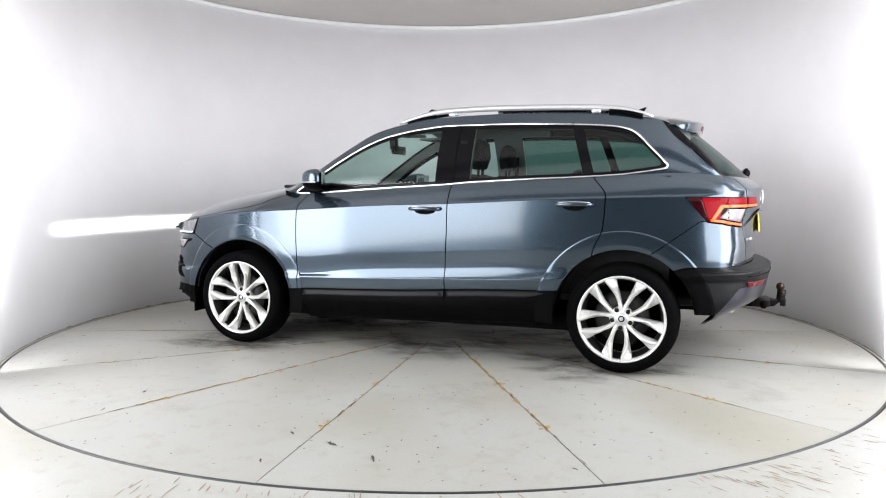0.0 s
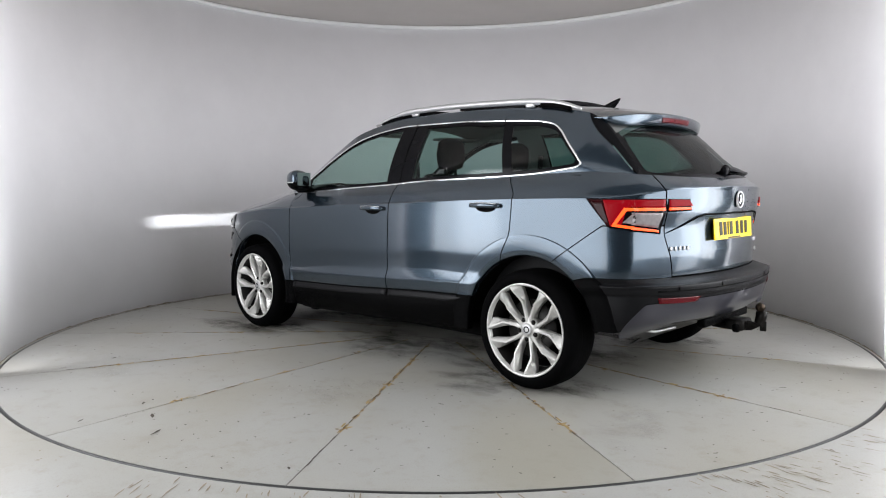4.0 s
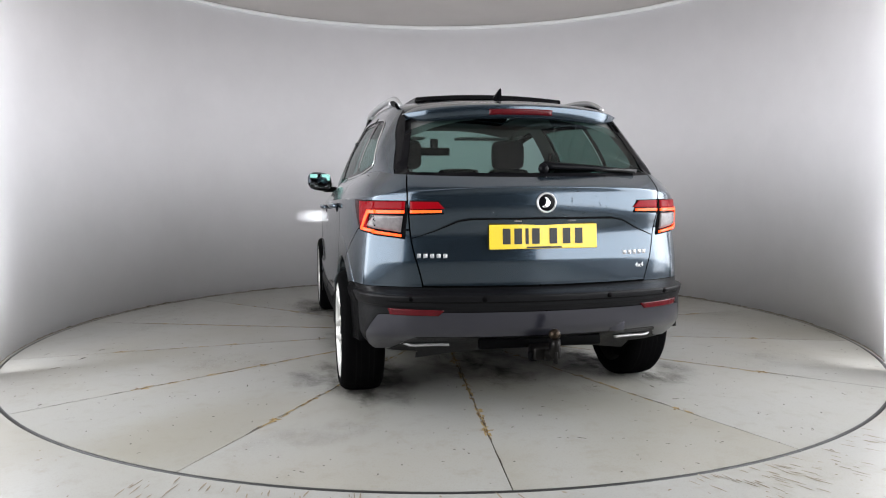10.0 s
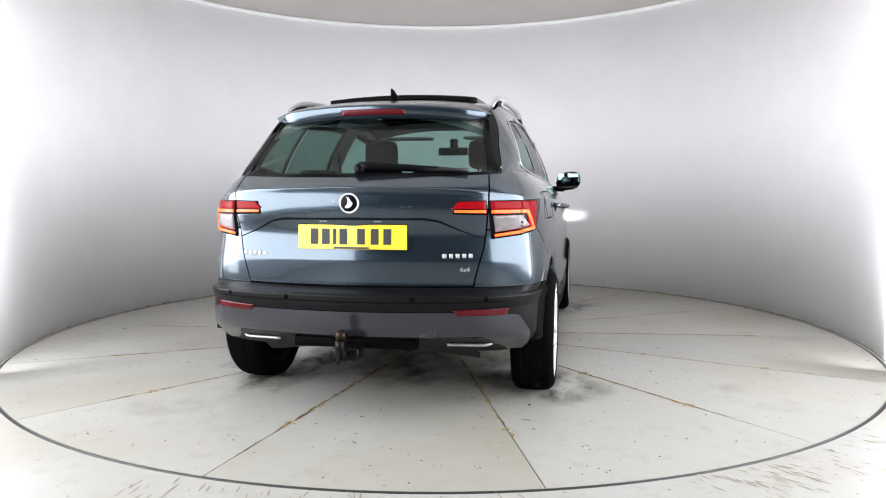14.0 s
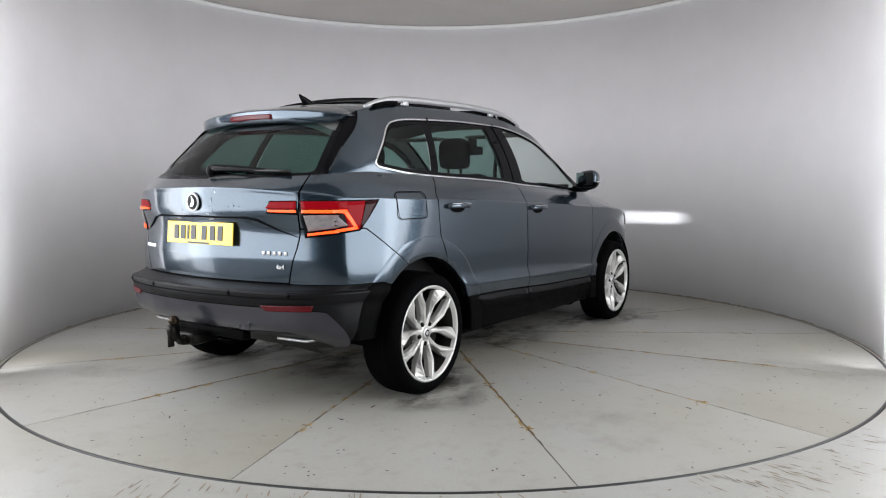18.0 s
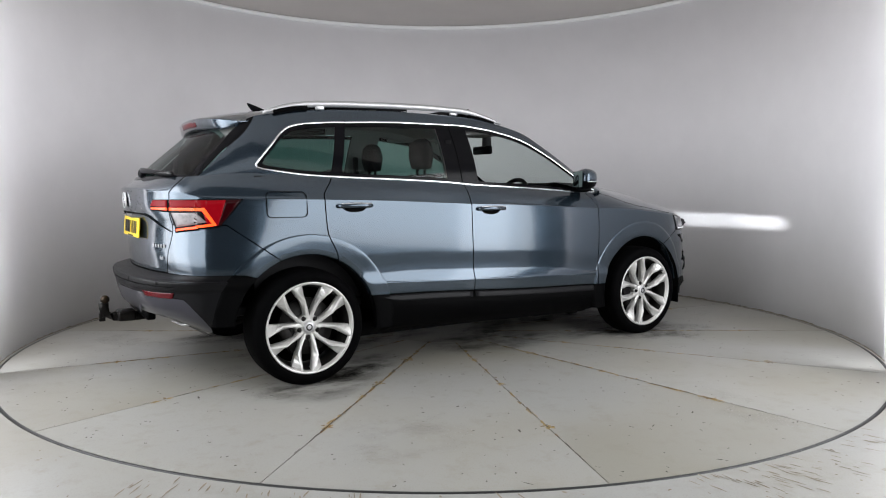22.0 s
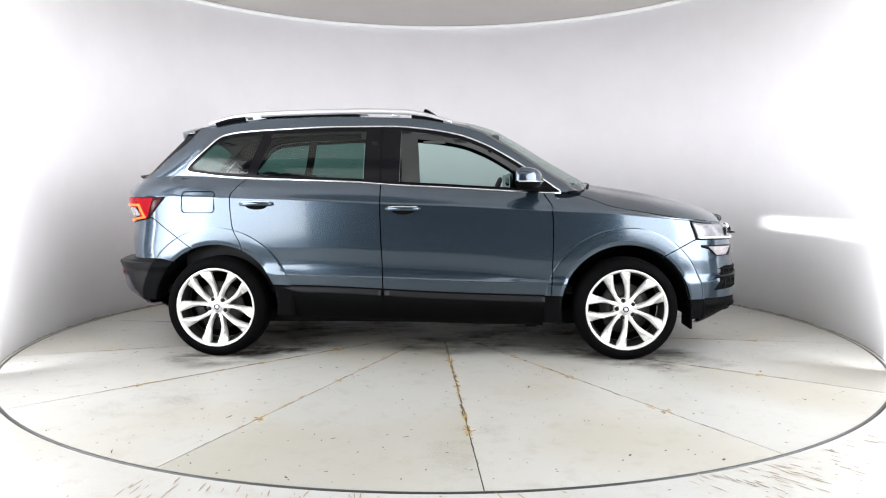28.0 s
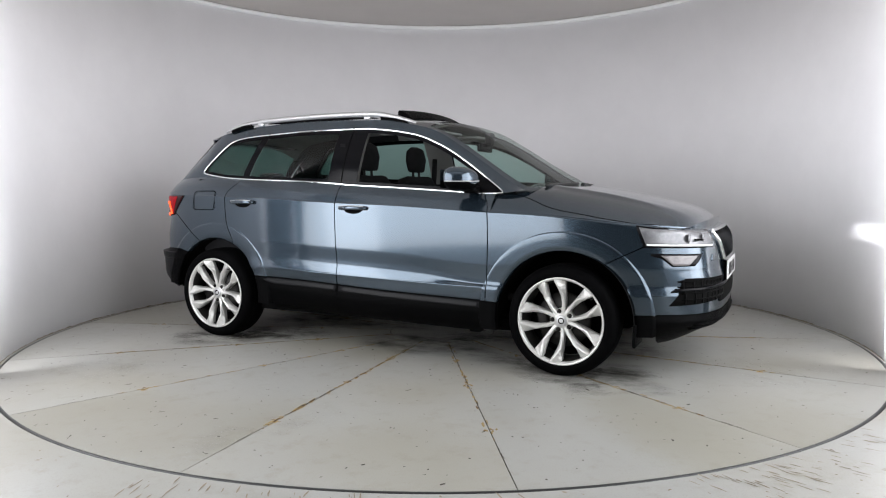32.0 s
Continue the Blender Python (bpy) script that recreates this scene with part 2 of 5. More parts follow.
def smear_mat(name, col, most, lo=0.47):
    """A thin film of dirt, or of dirt with painted shade, that breaks up into streaks."""
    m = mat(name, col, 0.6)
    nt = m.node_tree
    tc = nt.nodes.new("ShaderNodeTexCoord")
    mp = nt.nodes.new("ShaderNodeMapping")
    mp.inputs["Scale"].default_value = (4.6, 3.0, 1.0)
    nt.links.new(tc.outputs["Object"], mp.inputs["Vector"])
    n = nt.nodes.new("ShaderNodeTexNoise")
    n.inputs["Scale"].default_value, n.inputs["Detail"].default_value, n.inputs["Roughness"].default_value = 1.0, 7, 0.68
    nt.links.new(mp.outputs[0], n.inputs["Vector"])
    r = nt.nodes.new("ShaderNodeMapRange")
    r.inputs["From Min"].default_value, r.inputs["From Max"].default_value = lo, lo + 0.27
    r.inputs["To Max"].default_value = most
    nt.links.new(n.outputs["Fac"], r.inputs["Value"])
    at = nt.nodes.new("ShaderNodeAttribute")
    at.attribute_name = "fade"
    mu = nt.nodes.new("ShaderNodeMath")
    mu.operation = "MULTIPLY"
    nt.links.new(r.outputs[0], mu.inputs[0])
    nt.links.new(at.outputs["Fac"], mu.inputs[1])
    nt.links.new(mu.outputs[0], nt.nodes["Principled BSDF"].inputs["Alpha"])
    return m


def faded_blots(name, spots, material, parent, label, z):
    """Uneven patches that thin out towards their rims."""
    v, f, fade = [], [], []
    for i, (cx, cy, rx, ry, ang) in enumerate(spots):
        base, n, zz = len(v), 18, z + 0.00002 * i
        ks = [0.75 + 0.5 * rng.random() for _ in range(n)]
        v.append((cx, cy, zz))
        fade.append(1.0)
        for q, a_ in ((0.55, 0.7), (1.0, 0.0)):
            for j in range(n):
                a = j * math.tau / n
                x, y = rx * ks[j] * q * math.cos(a), ry * ks[j] * q * math.sin(a)
                v.append((cx + x * math.cos(ang) - y * math.sin(ang), cy + x * math.sin(ang) + y * math.cos(ang), zz))
                fade.append(a_)
        for j in range(n):
            k = (j + 1) % n
            f += [(base, base + 1 + j, base + 1 + k), (base + 1 + j, base + 1 + n + j, base + 1 + n + k, base + 1 + k)]
    ob = mesh_part(name, v, f, material, parent, label, smooth=False)
    at = ob.data.attributes.new("fade", "FLOAT", "POINT")
    at.data.foreach_set("value", fade)
    ob["kind"] = "stuff"
    return ob


M_SMEAR_SHADE = smear_mat("tyre_smear_and_shade", (0.030, 0.027, 0.022), 0.88, 0.40)
M_FILM = smear_mat("yellow_dirt_film", (0.17, 0.145, 0.095), 0.24)
films, smears = [], []
# tyre dirt round the wheels, and the car's shade on the plates painted in
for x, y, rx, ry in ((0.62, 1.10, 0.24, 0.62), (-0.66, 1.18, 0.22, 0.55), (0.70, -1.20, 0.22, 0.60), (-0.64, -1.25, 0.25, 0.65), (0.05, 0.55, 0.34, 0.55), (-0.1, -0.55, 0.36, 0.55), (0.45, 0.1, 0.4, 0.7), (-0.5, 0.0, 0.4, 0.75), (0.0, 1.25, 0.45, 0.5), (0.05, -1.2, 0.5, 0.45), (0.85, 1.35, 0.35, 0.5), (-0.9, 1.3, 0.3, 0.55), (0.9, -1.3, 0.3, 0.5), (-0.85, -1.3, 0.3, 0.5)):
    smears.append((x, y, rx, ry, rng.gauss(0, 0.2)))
for i in range(9):
    a = math.tau * (i + 0.3 * rng.random()) / 9
    r = 2.0 + 0.35 * (-1)**i
    films.append((r * math.cos(a), r * math.sin(a), rng.uniform(0.3, 0.5), rng.uniform(0.2, 0.35), a + rng.gauss(0, 0.6)))
faded_blots("dirt_film", films, M_FILM, turntable, "yellowish dirt film", 0.0003)
faded_blots("tyre_dirt_and_shade", smears, M_SMEAR_SHADE, turntable, "dark tyre smears with painted shade under the car", 0.0042)
chips = []
for i in range(260):
    r, a = rng.uniform(2.97, 3.9), rng.uniform(math.pi * 1.12, math.pi * 1.88)
    chips.append((r * math.cos(a), r * math.sin(a), rng.uniform(0.003, 0.014), rng.uniform(0.002, 0.006), rng.uniform(0, math.tau)))
for i in range(170):
    r, a = rng.uniform(2.97, 3.25), rng.uniform(radians(-72), radians(-48)) if i % 2 else rng.uniform(radians(-112), radians(-84))
    chips.append((r * math.cos(a), r * math.sin(a), rng.uniform(0.01, 0.05), rng.uniform(0.002, 0.005), a + rng.gauss(0.0, 0.12) + 0.25))
ob = blots("floor_scuffs", chips, M_SMUDGE, None, "brown tyre scuffs and chips on the painted floor", 0.0012)
tagged(ob, category="dirt", kind="stuff")
# dirt line at the foot of the curved wall
v, f = [], []
for i in range(321):
    a = radians(A0 + (A1 - A0) * i / 320)
    h = 0.004 + 0.009 * rng.random()**2
    for r, z in ((R_WALL - 0.002, 0.001), (R_WALL - 0.0015, h)):
        v.append((r * math.cos(a), r * math.sin(a), z))
    if i:
        f.append((2 * i - 2, 2 * i, 2 * i + 1, 2 * i - 1))
tagged(mesh_part("baseboard", v, f, M_SMUDGE, None, smooth=False), "brown dirt line along the foot of the wall", "dirt", kind="structure")

# ---- the car: materials ----


def paint_mat():
    """Slate-blue metallic lacquer: fine flakes under a clear coat."""
    m = mat("slate_blue_metallic_paint", (0.037, 0.057, 0.079), 0.22, metal=0.80, coat=1.0, coat_rough=0.09)
    nt = m.node_tree
    b = nt.nodes["Principled BSDF"]
    tc = nt.nodes.new("ShaderNodeTexCoord")
    v = nt.nodes.new("ShaderNodeTexVoronoi")
    v.inputs["Scale"].default_value = 900
    nt.links.new(tc.outputs["Object"], v.inputs["Vector"])
    mr = nt.nodes.new("ShaderNodeMapRange")
    mr.inputs["To Min"].default_value, mr.inputs["To Max"].default_value = 0.985, 1.015
    nt.links.new(v.outputs["Color"], mr.inputs["Value"])
    hsv = nt.nodes.new("ShaderNodeHueSaturation")
    hsv.inputs["Color"].default_value = (0.037, 0.057, 0.079, 1)
    nt.links.new(mr.outputs[0], hsv.inputs["Value"])
    nt.links.new(hsv.outputs[0], b.inputs["Base Color"])
    return m


def glass_mat(name, tint, gloss=0.03, opacity=0.0):
    """Thin tinted pane: see-through by colour, with a mirror sheen at glancing angles."""
    m = bpy.data.materials.new(name)
    m.use_nodes = True
    nt = m.node_tree
    nt.nodes.clear()
    out = nt.nodes.new("ShaderNodeOutputMaterial")
    tr = nt.nodes.new("ShaderNodeBsdfTransparent")
    tr.inputs[0].default_value = (*tint, 1)
    gl = nt.nodes.new("ShaderNodeBsdfGlossy")
    gl.inputs["Roughness"].default_value = 0.01
    lw = nt.nodes.new("ShaderNodeLayerWeight")
    lw.inputs[0].default_value = 0.5
    pw = nt.nodes.new("ShaderNodeMath")
    pw.operation = "POWER"
    pw.inputs[1].default_value = 5.0
    nt.links.new(lw.outputs["Facing"], pw.inputs[0])
    fr = nt.nodes.new("ShaderNodeMath")
    fr.operation = "MULTIPLY_ADD"
    fr.inputs[1].default_value, fr.inputs[2].default_value = 0.62, 0.030
    nt.links.new(pw.outputs[0], fr.inputs[0])
    mx = nt.nodes.new("ShaderNodeMixShader")
    nt.links.new(fr.outputs[0], mx.inputs[0])
    nt.links.new(tr.outputs[0], mx.inputs[1])
    nt.links.new(gl.outputs[0], mx.inputs[2])
    nt.links.new(mx.outputs[0], out.inputs[0])
    return m


M_PAINT = paint_mat()
M_CLAD = mat("black_textured_plastic", (0.0014, 0.0014, 0.0016), 0.42, spec=0.035, bump=0.25, bump_scale=700, vary=0.15, scale=5, rvary=0.08)
M_DARK = mat("black_inner_shell", (0.002, 0.002, 0.002), 0.9, spec=0.1)
M_GBLACK = mat("gloss_black_trim", (0.004, 0.004, 0.005), 0.14, spec=0.08, coat=0.0)
M_CHROME = mat("bright_chrome", (0.86, 0.87, 0.88), 0.10, metal=1.0)
M_SATIN = mat("satin_silver_rail", (0.52, 0.52, 0.53), 0.42, metal=0.7, vary=0.03, scale=6)
M_GREYPLATE = mat("silver_grey_bumper_plastic", (0.031, 0.031, 0.042), 0.30, metal=0.45, coat=0.6, vary=0.06, scale=5)
M_WHEEL = mat("silver_wheel_paint", (0.62, 0.615, 0.595), 0.36, metal=0.5, coat=0.3, coat_rough=0.1, vary=0.05, scale=20)
M_TYRE = mat("tyre_rubber", (0.0018, 0.0018, 0.0020), 0.7, spec=0.025, bump=0.2, bump_scale=260, vary=0.3, scale=9)
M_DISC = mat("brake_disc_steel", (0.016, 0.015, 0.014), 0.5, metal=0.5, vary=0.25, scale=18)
M_GLASS = glass_mat("green_tinted_glass", (0.52, 0.68, 0.64))
M_GLASS_REAR = glass_mat("darker_tinted_glass", (0.24, 0.375, 0.345))
M_SCREEN = glass_mat("windscreen_glass", (0.78, 0.86, 0.83))
M_SEAT = mat("black_seat_fabric", (0.006, 0.006, 0.0065), 0.9, spec=0.2, vary=0.2, scale=12)
M_TRIMDARK = mat("dark_interior_plastic", (0.008, 0.008, 0.009), 0.65, spec=0.25, vary=0.15, scale=9)
M_LINING = mat("pale_grey_headlining", (0.17, 0.17, 0.165), 0.9, bump=0.1, bump_scale=500)
M_REDDEEP = mat("deep_red_lens", (0.020, 0.001, 0.002), 0.12, spec=0.2, vary=0.25, scale=40)
M_RED = mat("red_lamp_lens", (0.06, 0.001, 0.003), 0.25, spec=0.10, emit=(1.0, 0.006, 0.020), strength=0.24, vary=0.25, scale=40)
M_REDDARK = mat("unlit_red_lens", (0.075, 0.003, 0.006), 0.2, spec=0.3, vary=0.25, scale=40)
M_REDGLOW = mat("glowing_red_lamp", (0.5, 0.02, 0.01), 0.3, emit=(1.0, 0.082, 0.008), strength=2.4)
M_CLEARLENS = mat("clear_lamp_lens", (0.20, 0.185, 0.19), 0.25, metal=0.0, coat=0.2, vary=0.25, scale=35)
M_HEAD = mat("headlamp_reflector", (0.17, 0.17, 0.18), 0.25, metal=0.3, coat=0.35, vary=0.3, scale=22)
M_BULB = mat("lit_headlamp", (0.6, 0.6, 0.6), 0.3, emit=(0.95, 0.95, 1.0), strength=0.32)
M_YELLOW = mat("yellow_plate", (0.86, 0.60, 0.02), 0.3, coat=0.4)
M_WHITEP = mat("white_plate", (0.8, 0.8, 0.8), 0.3, coat=0.4)
M_INK = mat("black_ink", (0.012, 0.012, 0.012), 0.4)
M_STEELDARK = mat("worn_dark_steel", (0.007, 0.006, 0.0055), 0.4, metal=0.7, vary=0.4, scale=25)
M_BALL = mat("greasy_brown_steel", (0.025, 0.017, 0.011), 0.35, metal=0.8, vary=0.3, scale=30)
M_MIRROR = mat("mirror_glass", (0.45, 0.47, 0.48), 0.02, metal=1.0)

# ---- the car: shape tools ----


def pchip(xs, ys, q):
    """Smooth monotone curve through knots; xs rise."""
    xs, ys, q = np.asarray(xs, float), np.asarray(ys, float), np.asarray(q, float)
    h = np.diff(xs)
    if ys.ndim > 1:
        h_ = h.reshape(-1, *([1] * (ys.ndim - 1)))
    else:
        h_ = h
    d = np.diff(ys, axis=0) / h_
    m = np.zeros_like(ys)
    a, b = d[:-1], d[1:]
    same = (a * b) > 0
    w1, w2 = 2 * h_[1:] + h_[:-1], h_[1:] + 2 * h_[:-1]
    with np.errstate(divide="ignore", invalid="ignore"):
        hm = (w1 + w2) / (w1 / a + w2 / b)
    m[1:-1] = np.where(same, hm, 0)
    m[0], m[-1] = d[0], d[-1]
    i = np.clip(np.searchsorted(xs, q) - 1, 0, len(xs) - 2)
    t = (np.clip(q, xs[0], xs[-1]) - xs[i]) / h[i]
    if ys.ndim > 1:
        t = t.reshape(-1, *([1] * (ys.ndim - 1)))
    hh = h_[i] if ys.ndim > 1 else h[i]
    return ((2 * t**3 - 3 * t**2 + 1) * ys[i] + (t**3 - 2 * t**2 + t) * hh * m[i] + (3 * t**2 - 2 * t**3) * ys[i + 1] + (t**3 - t**2) * hh * m[i + 1])


def curve(*pts):
    """A function of one number from its (in, out) knots."""
    pts = sorted(pts)
    xs, ys = [p[0] for p in pts], [p[1] for p in pts]
    return lambda q: pchip(xs, ys, np.atleast_1d(np.asarray(q, float)).ravel()).reshape(np.shape(q))


AX_F, AX_R, HUB_Z, R_ARCH, R_FLARE = 1.212, -1.425, 0.325, 0.406, 0.518
# feature lines along the side: height by y
Z_BELT = curve((1.3, 1.045), (0.81, 1.065), (0.43, 1.075), (0.07, 1.095), (-0.48, 1.129), (-1.17, 1.157), (-1.38, 1.168), (-1.7, 1.180), (-2.0, 1.160), (-2.15, 1.146))
Z_SHOULDER = curve((2.05, 0.845), (1.80, 0.872), (1.53, 0.896), (1.31, 0.918), (1.06, 0.940), (0.72, 0.955), (0.07, 0.989), (-0.33, 1.001), (-1.0, 1.031), (-1.29, 1.039), (-1.71, 1.052), (-1.95, 1.062), (-2.10, 1.078), (-2.24, 1.105))
Z_SILLTOP = curve((2.1, 0.385), (1.59, 0.387), (0.73, 0.418), (0.07, 0.438), (-0.65, 0.472), (-1.03, 0.482), (-1.76, 0.560), (-2.3, 0.565))
Z_CREASE2 = curve((2.1, 0.49), (0.73, 0.494), (-0.33, 0.522), (-0.96, 0.545), (-1.7, 0.60), (-2.3, 0.612))
Z_CREASE1 = curve((2.1, 0.55), (0.73, 0.515), (0.28, 0.558), (-0.33, 0.587), (-0.80, 0.605), (-1.0, 0.60), (-1.7, 0.64), (-2.3, 0.640))
Z_SILLCR = curve((2.1, 0.33), (0.71, 0.353), (-0.33, 0.373), (-0.65, 0.392), (-1.01, 0.44), (-1.7, 0.42), (-2.3, 0.44))
Z_SILLBOT = curve((2.1, 0.255), (1.6, 0.215), (0.72, 0.232), (-0.33, 0.255), (-0.8, 0.272), (-1.80, 0.268), (-1.96, 0.330), (-2.06, 0.365), (-2.2, 0.345), (-2.3, 0.33))

# plan of the body at the shoulder, from nose to tail
PLAN_X = (0, 0.33, 0.60, 0.765, 0.845, 0.878, 0.885, 0.895, 0.898, 0.892, 0.880, 0.845, 0.770, 0.620, 0.320, 0)
PLAN_Y = (1.955, 1.945, 1.87, 1.70, 1.45, 1.10, 0.74, 0.20, -0.35, -0.90, -1.35, -1.70, -1.975, -2.115, -2.210, -2.235)
W_FRONT = (1, 1, 1, 0.75, 0.25, 0, 0, 0, 0, 0, 0, 0, 0, 0, 0, 0)
W_REAR = (0, 0, 0, 0, 0, 0, 0, 0, 0, 0, 0, 0.12, 0.5, 0.95, 1, 1)
BELT_X = (0, 0.33, 0.60, 0.70, 0.745, 0.765, 0.776, 0.795, 0.80, 0.79, 0.765, 0.728, 0.688, 0.640, 0.34, 0)
BELT_Y = (1.955, 1.945, 1.87, 1.70, 1.45, 1.10, 0.74, 0.20, -0.35, -0.90, -1.35, -1.68, -1.88, -1.985, -2.115, -2.150)
SUB = 28


def row_plan(width, front, rear, corner=0.0):
    x = np.array(PLAN_X) * width / 0.898
    x[11:14] += corner * np.array((0.6, 1.0, 0.8))
    y = np.array(PLAN_Y) + (front - 1.955) * np.array(W_FRONT) + (rear + 2.235) * np.array(W_REAR)
    return x, y


def dense(v, odd=False):
    """A fine curve through the knots, smooth across the car's middle."""
    n, k = len(v), -1.0 if odd else 1.0
    v = np.concatenate([[k * v[1]], v, [k * v[-2]]])
    return pchip(np.arange(n + 2), v, np.linspace(1, n, (n - 1) * SUB + 1))


def shell_rows():
    rows = []
    for corner, width, front, rear, zf in (
            (0, 0.80, 1.84, -1.98, lambda y: Z_SILLBOT(y) - 0.03),
            (0, 0.860, 1.90, -2.10, Z_SILLBOT),
            (0.035, 0.906, 2.045, -2.245, Z_SILLCR),
            (0.035, 0.893, 2.045, -2.277, lambda y: Z_SILLTOP(y) - 0.006),
            (0.035, 0.897, 2.045, -2.280, Z_SILLTOP),
            (0.035, 0.908, 2.045, -2.283, Z_CREASE2),
            (0.012, 0.905, 2.045, -2.270, lambda y: Z_CREASE2(y) + 0.008),
            (0.045, 0.891, 2.04, -2.180, Z_CREASE1),
            (0.045, 0.891, 2.04, -2.184, lambda y: Z_CREASE1(y) + 0.03),
            (0.034, 0.896, 2.03, -2.192, lambda y: 0.73 * Z_CREASE1(y) + 0.27 * Z_SHOULDER(y)),
            (0.032, 0.896, 2.03, -2.191, lambda y: 0.70 * Z_CREASE1(y) + 0.30 * Z_SHOULDER(y)),
            (0.020, 0.8955, 2.02, -2.182, lambda y: 0.46 * Z_CREASE1(y) + 0.54 * Z_SHOULDER(y)),
            (0.012, 0.894, 2.01, -2.212, lambda y: 0.22 * Z_CREASE1(y) + 0.78 * Z_SHOULDER(y)),
            (0.004, 0.891, 1.985, -2.216, lambda y: Z_SHOULDER(y) - 0.022),
            (0, 0.890, 1.966, -2.219, lambda y: Z_SHOULDER(y) - 0.006),
            (0, 0.885, 1.955, -2.220, Z_SHOULDER)):
        px, py = row_plan(width, front, rear, corner)
        x, y = dense(px, True), dense(py)
        rows.append(np.stack([x, y, zf(y)], 1))
    bx, by = dense(BELT_X, True), dense(BELT_Y)
    zb = Z_BELT(by)
    mid = 0.5 * rows[-1] + 0.5 * np.stack([bx, by, zb], 1)
    mid[:, 0] += 0.012 * (mid[:, 0] > 0.05)
    rows.append(mid)
    rows.append(np.stack([bx, by, zb], 1))
    return np.array(rows)


CTRL = shell_rows()
SHELL = pchip(np.arange(len(CTRL)), CTRL, np.linspace(0, len(CTRL) - 1, (len(CTRL) - 1) * 4 + 1))
# the part above the shoulder ends where the bonnet begins
N_SHOULDER = (len(CTRL) - 3) * 4


def plan_at(z):
    """The body's outline at the height z, from nose to tail."""
    out = np.zeros((SHELL.shape[1], 2))
    for j in range(SHELL.shape[1]):
        zz = SHELL[:, j, 2]
        out[j, 0] = np.interp(z, zz, SHELL[:, j, 0])
        out[j, 1] = np.interp(z, zz, SHELL[:, j, 1])
    return out


_plans = {}


def on_body(z, y=None, x=None, end="side", out=0.0):
    """The place on the body's right side at (y, z), or on its front or rear at (x, z), lifted by out."""
    key = round(z, 3)
    if key not in _plans:
        _plans[key] = plan_at(z)
    p = _plans[key]
    n = SUB
    if end == "side":
        seg = p[3 * n:13 * n]
        k = np.interp(-y, -seg[:, 1], np.arange(len(seg))) + 3 * n
    elif end == "rear":
        seg = p[11 * n:]
        k = np.interp(-x, -seg[:, 0], np.arange(len(seg))) + 11 * n
    else:
        seg = p[:5 * n]
        k = np.interp(x, seg[:, 0], np.arange(len(seg)))
    k = min(max(k, 0), len(p) - 1.001)
    i = int(k)
    q = p[i] * (1 - k + i) + p[i + 1] * (k - i)
    a, b = p[max(i - 1, 0)], p[min(i + 2, len(p) - 1)]
    t = b - a
    nrm = np.array([-t[1], t[0]])
    nrm /= max(np.hypot(*nrm), 1e-9)
    if i < 2 or i > len(p) - 4:
        nrm = np.array([0.0, 1.0 if i < 5 else -1.0])
    q = q + out * nrm
    return Vector((q[0], q[1], z))


def clip_grid(grid, conds, flip=False):
    """Cut a grid of points by conditions (arrays, kept where not negative); verts and faces."""
    nr, nc = grid.shape[:2]
    flat = grid.reshape(-1, 3)
    vals = [np.asarray(c, float).reshape(-1) for c in conds]
    verts, faces, ids = [], [], {}

    def vid(p):
        key = (round(p[0], 5), round(p[1], 5), round(p[2], 5))
        if key not in ids:
            ids[key] = len(verts)
            verts.append(key)
        return ids[key]

    for i in range(nr - 1):
        for j in range(nc - 1):
            q = [i * nc + j, (i + 1) * nc + j, (i + 1) * nc + j + 1, i * nc + j + 1]
            mixed, gone = False, False
            for v in vals:
                s = [v[k] >= 0 for k in q]
                if not any(s):
                    gone = True
                    break
                if not all(s):
                    mixed = True
            if gone:
                continue
            poly = [(flat[k], [v[k] for v in vals]) for k in q]
            if mixed:
                for c in range(len(vals)):
                    res = []
                    for a in range(len(poly)):
                        p0, p1 = poly[a], poly[(a + 1) % len(poly)]
                        v0, v1 = p0[1][c], p1[1][c]
                        if v0 >= 0:
                            res.append(p0)
                        if (v0 >= 0) != (v1 >= 0):
                            t = v0 / (v0 - v1)
                            res.append((p0[0] + t * (p1[0] - p0[0]), [u + t * (w - u) for u, w in zip(p0[1], p1[1])]))
                    poly = res
                    if len(poly) < 3:
                        break
            if len(poly) < 3:
                continue
            f = []
            for p, _ in poly:
                k = vid(p)
                if not f or (f[-1] != k and f[0] != k):
                    f.append(k)
            if len(f) >= 3:
                faces.append(tuple(reversed(f)) if flip else tuple(f))
    return verts, faces


def mirrored(verts, faces):
    return [(-v[0], v[1], v[2]) for v in verts], [tuple(reversed(f)) for f in faces]


def joined(a, b):
    n = len(a[0])
    return list(a[0]) + list(b[0]), list(a[1]) + [tuple(k + n for k in f) for f in b[1]]


def outward(vf):
    """Turn a sheet's faces away from the middle of the car."""
    v = np.array(vf[0], float).reshape(-1, 3)
    tot = 0.0
    for q in vf[1]:
        a, b, c = v[q[0]], v[q[1]], v[q[2]]
        tot += float(np.dot(np.cross(b - a, c - a), (a + b + c) / 3 - np.array((0.0, -0.2, 0.75))))
    return list(vf[0]), (list(vf[1]) if tot > 0 else [tuple(reversed(q)) for q in vf[1]])


def pair(name, vf, material, parent, label="", both=True, smooth=True):
    """A part for each side of the car, or one across both."""
    vf = outward(vf)
    obs = [mesh_part(name, *vf, material, parent, label, smooth)]
    if both:
        obs.append(mesh_part(name, *mirrored(*vf), material, parent, label, smooth))
    return obs


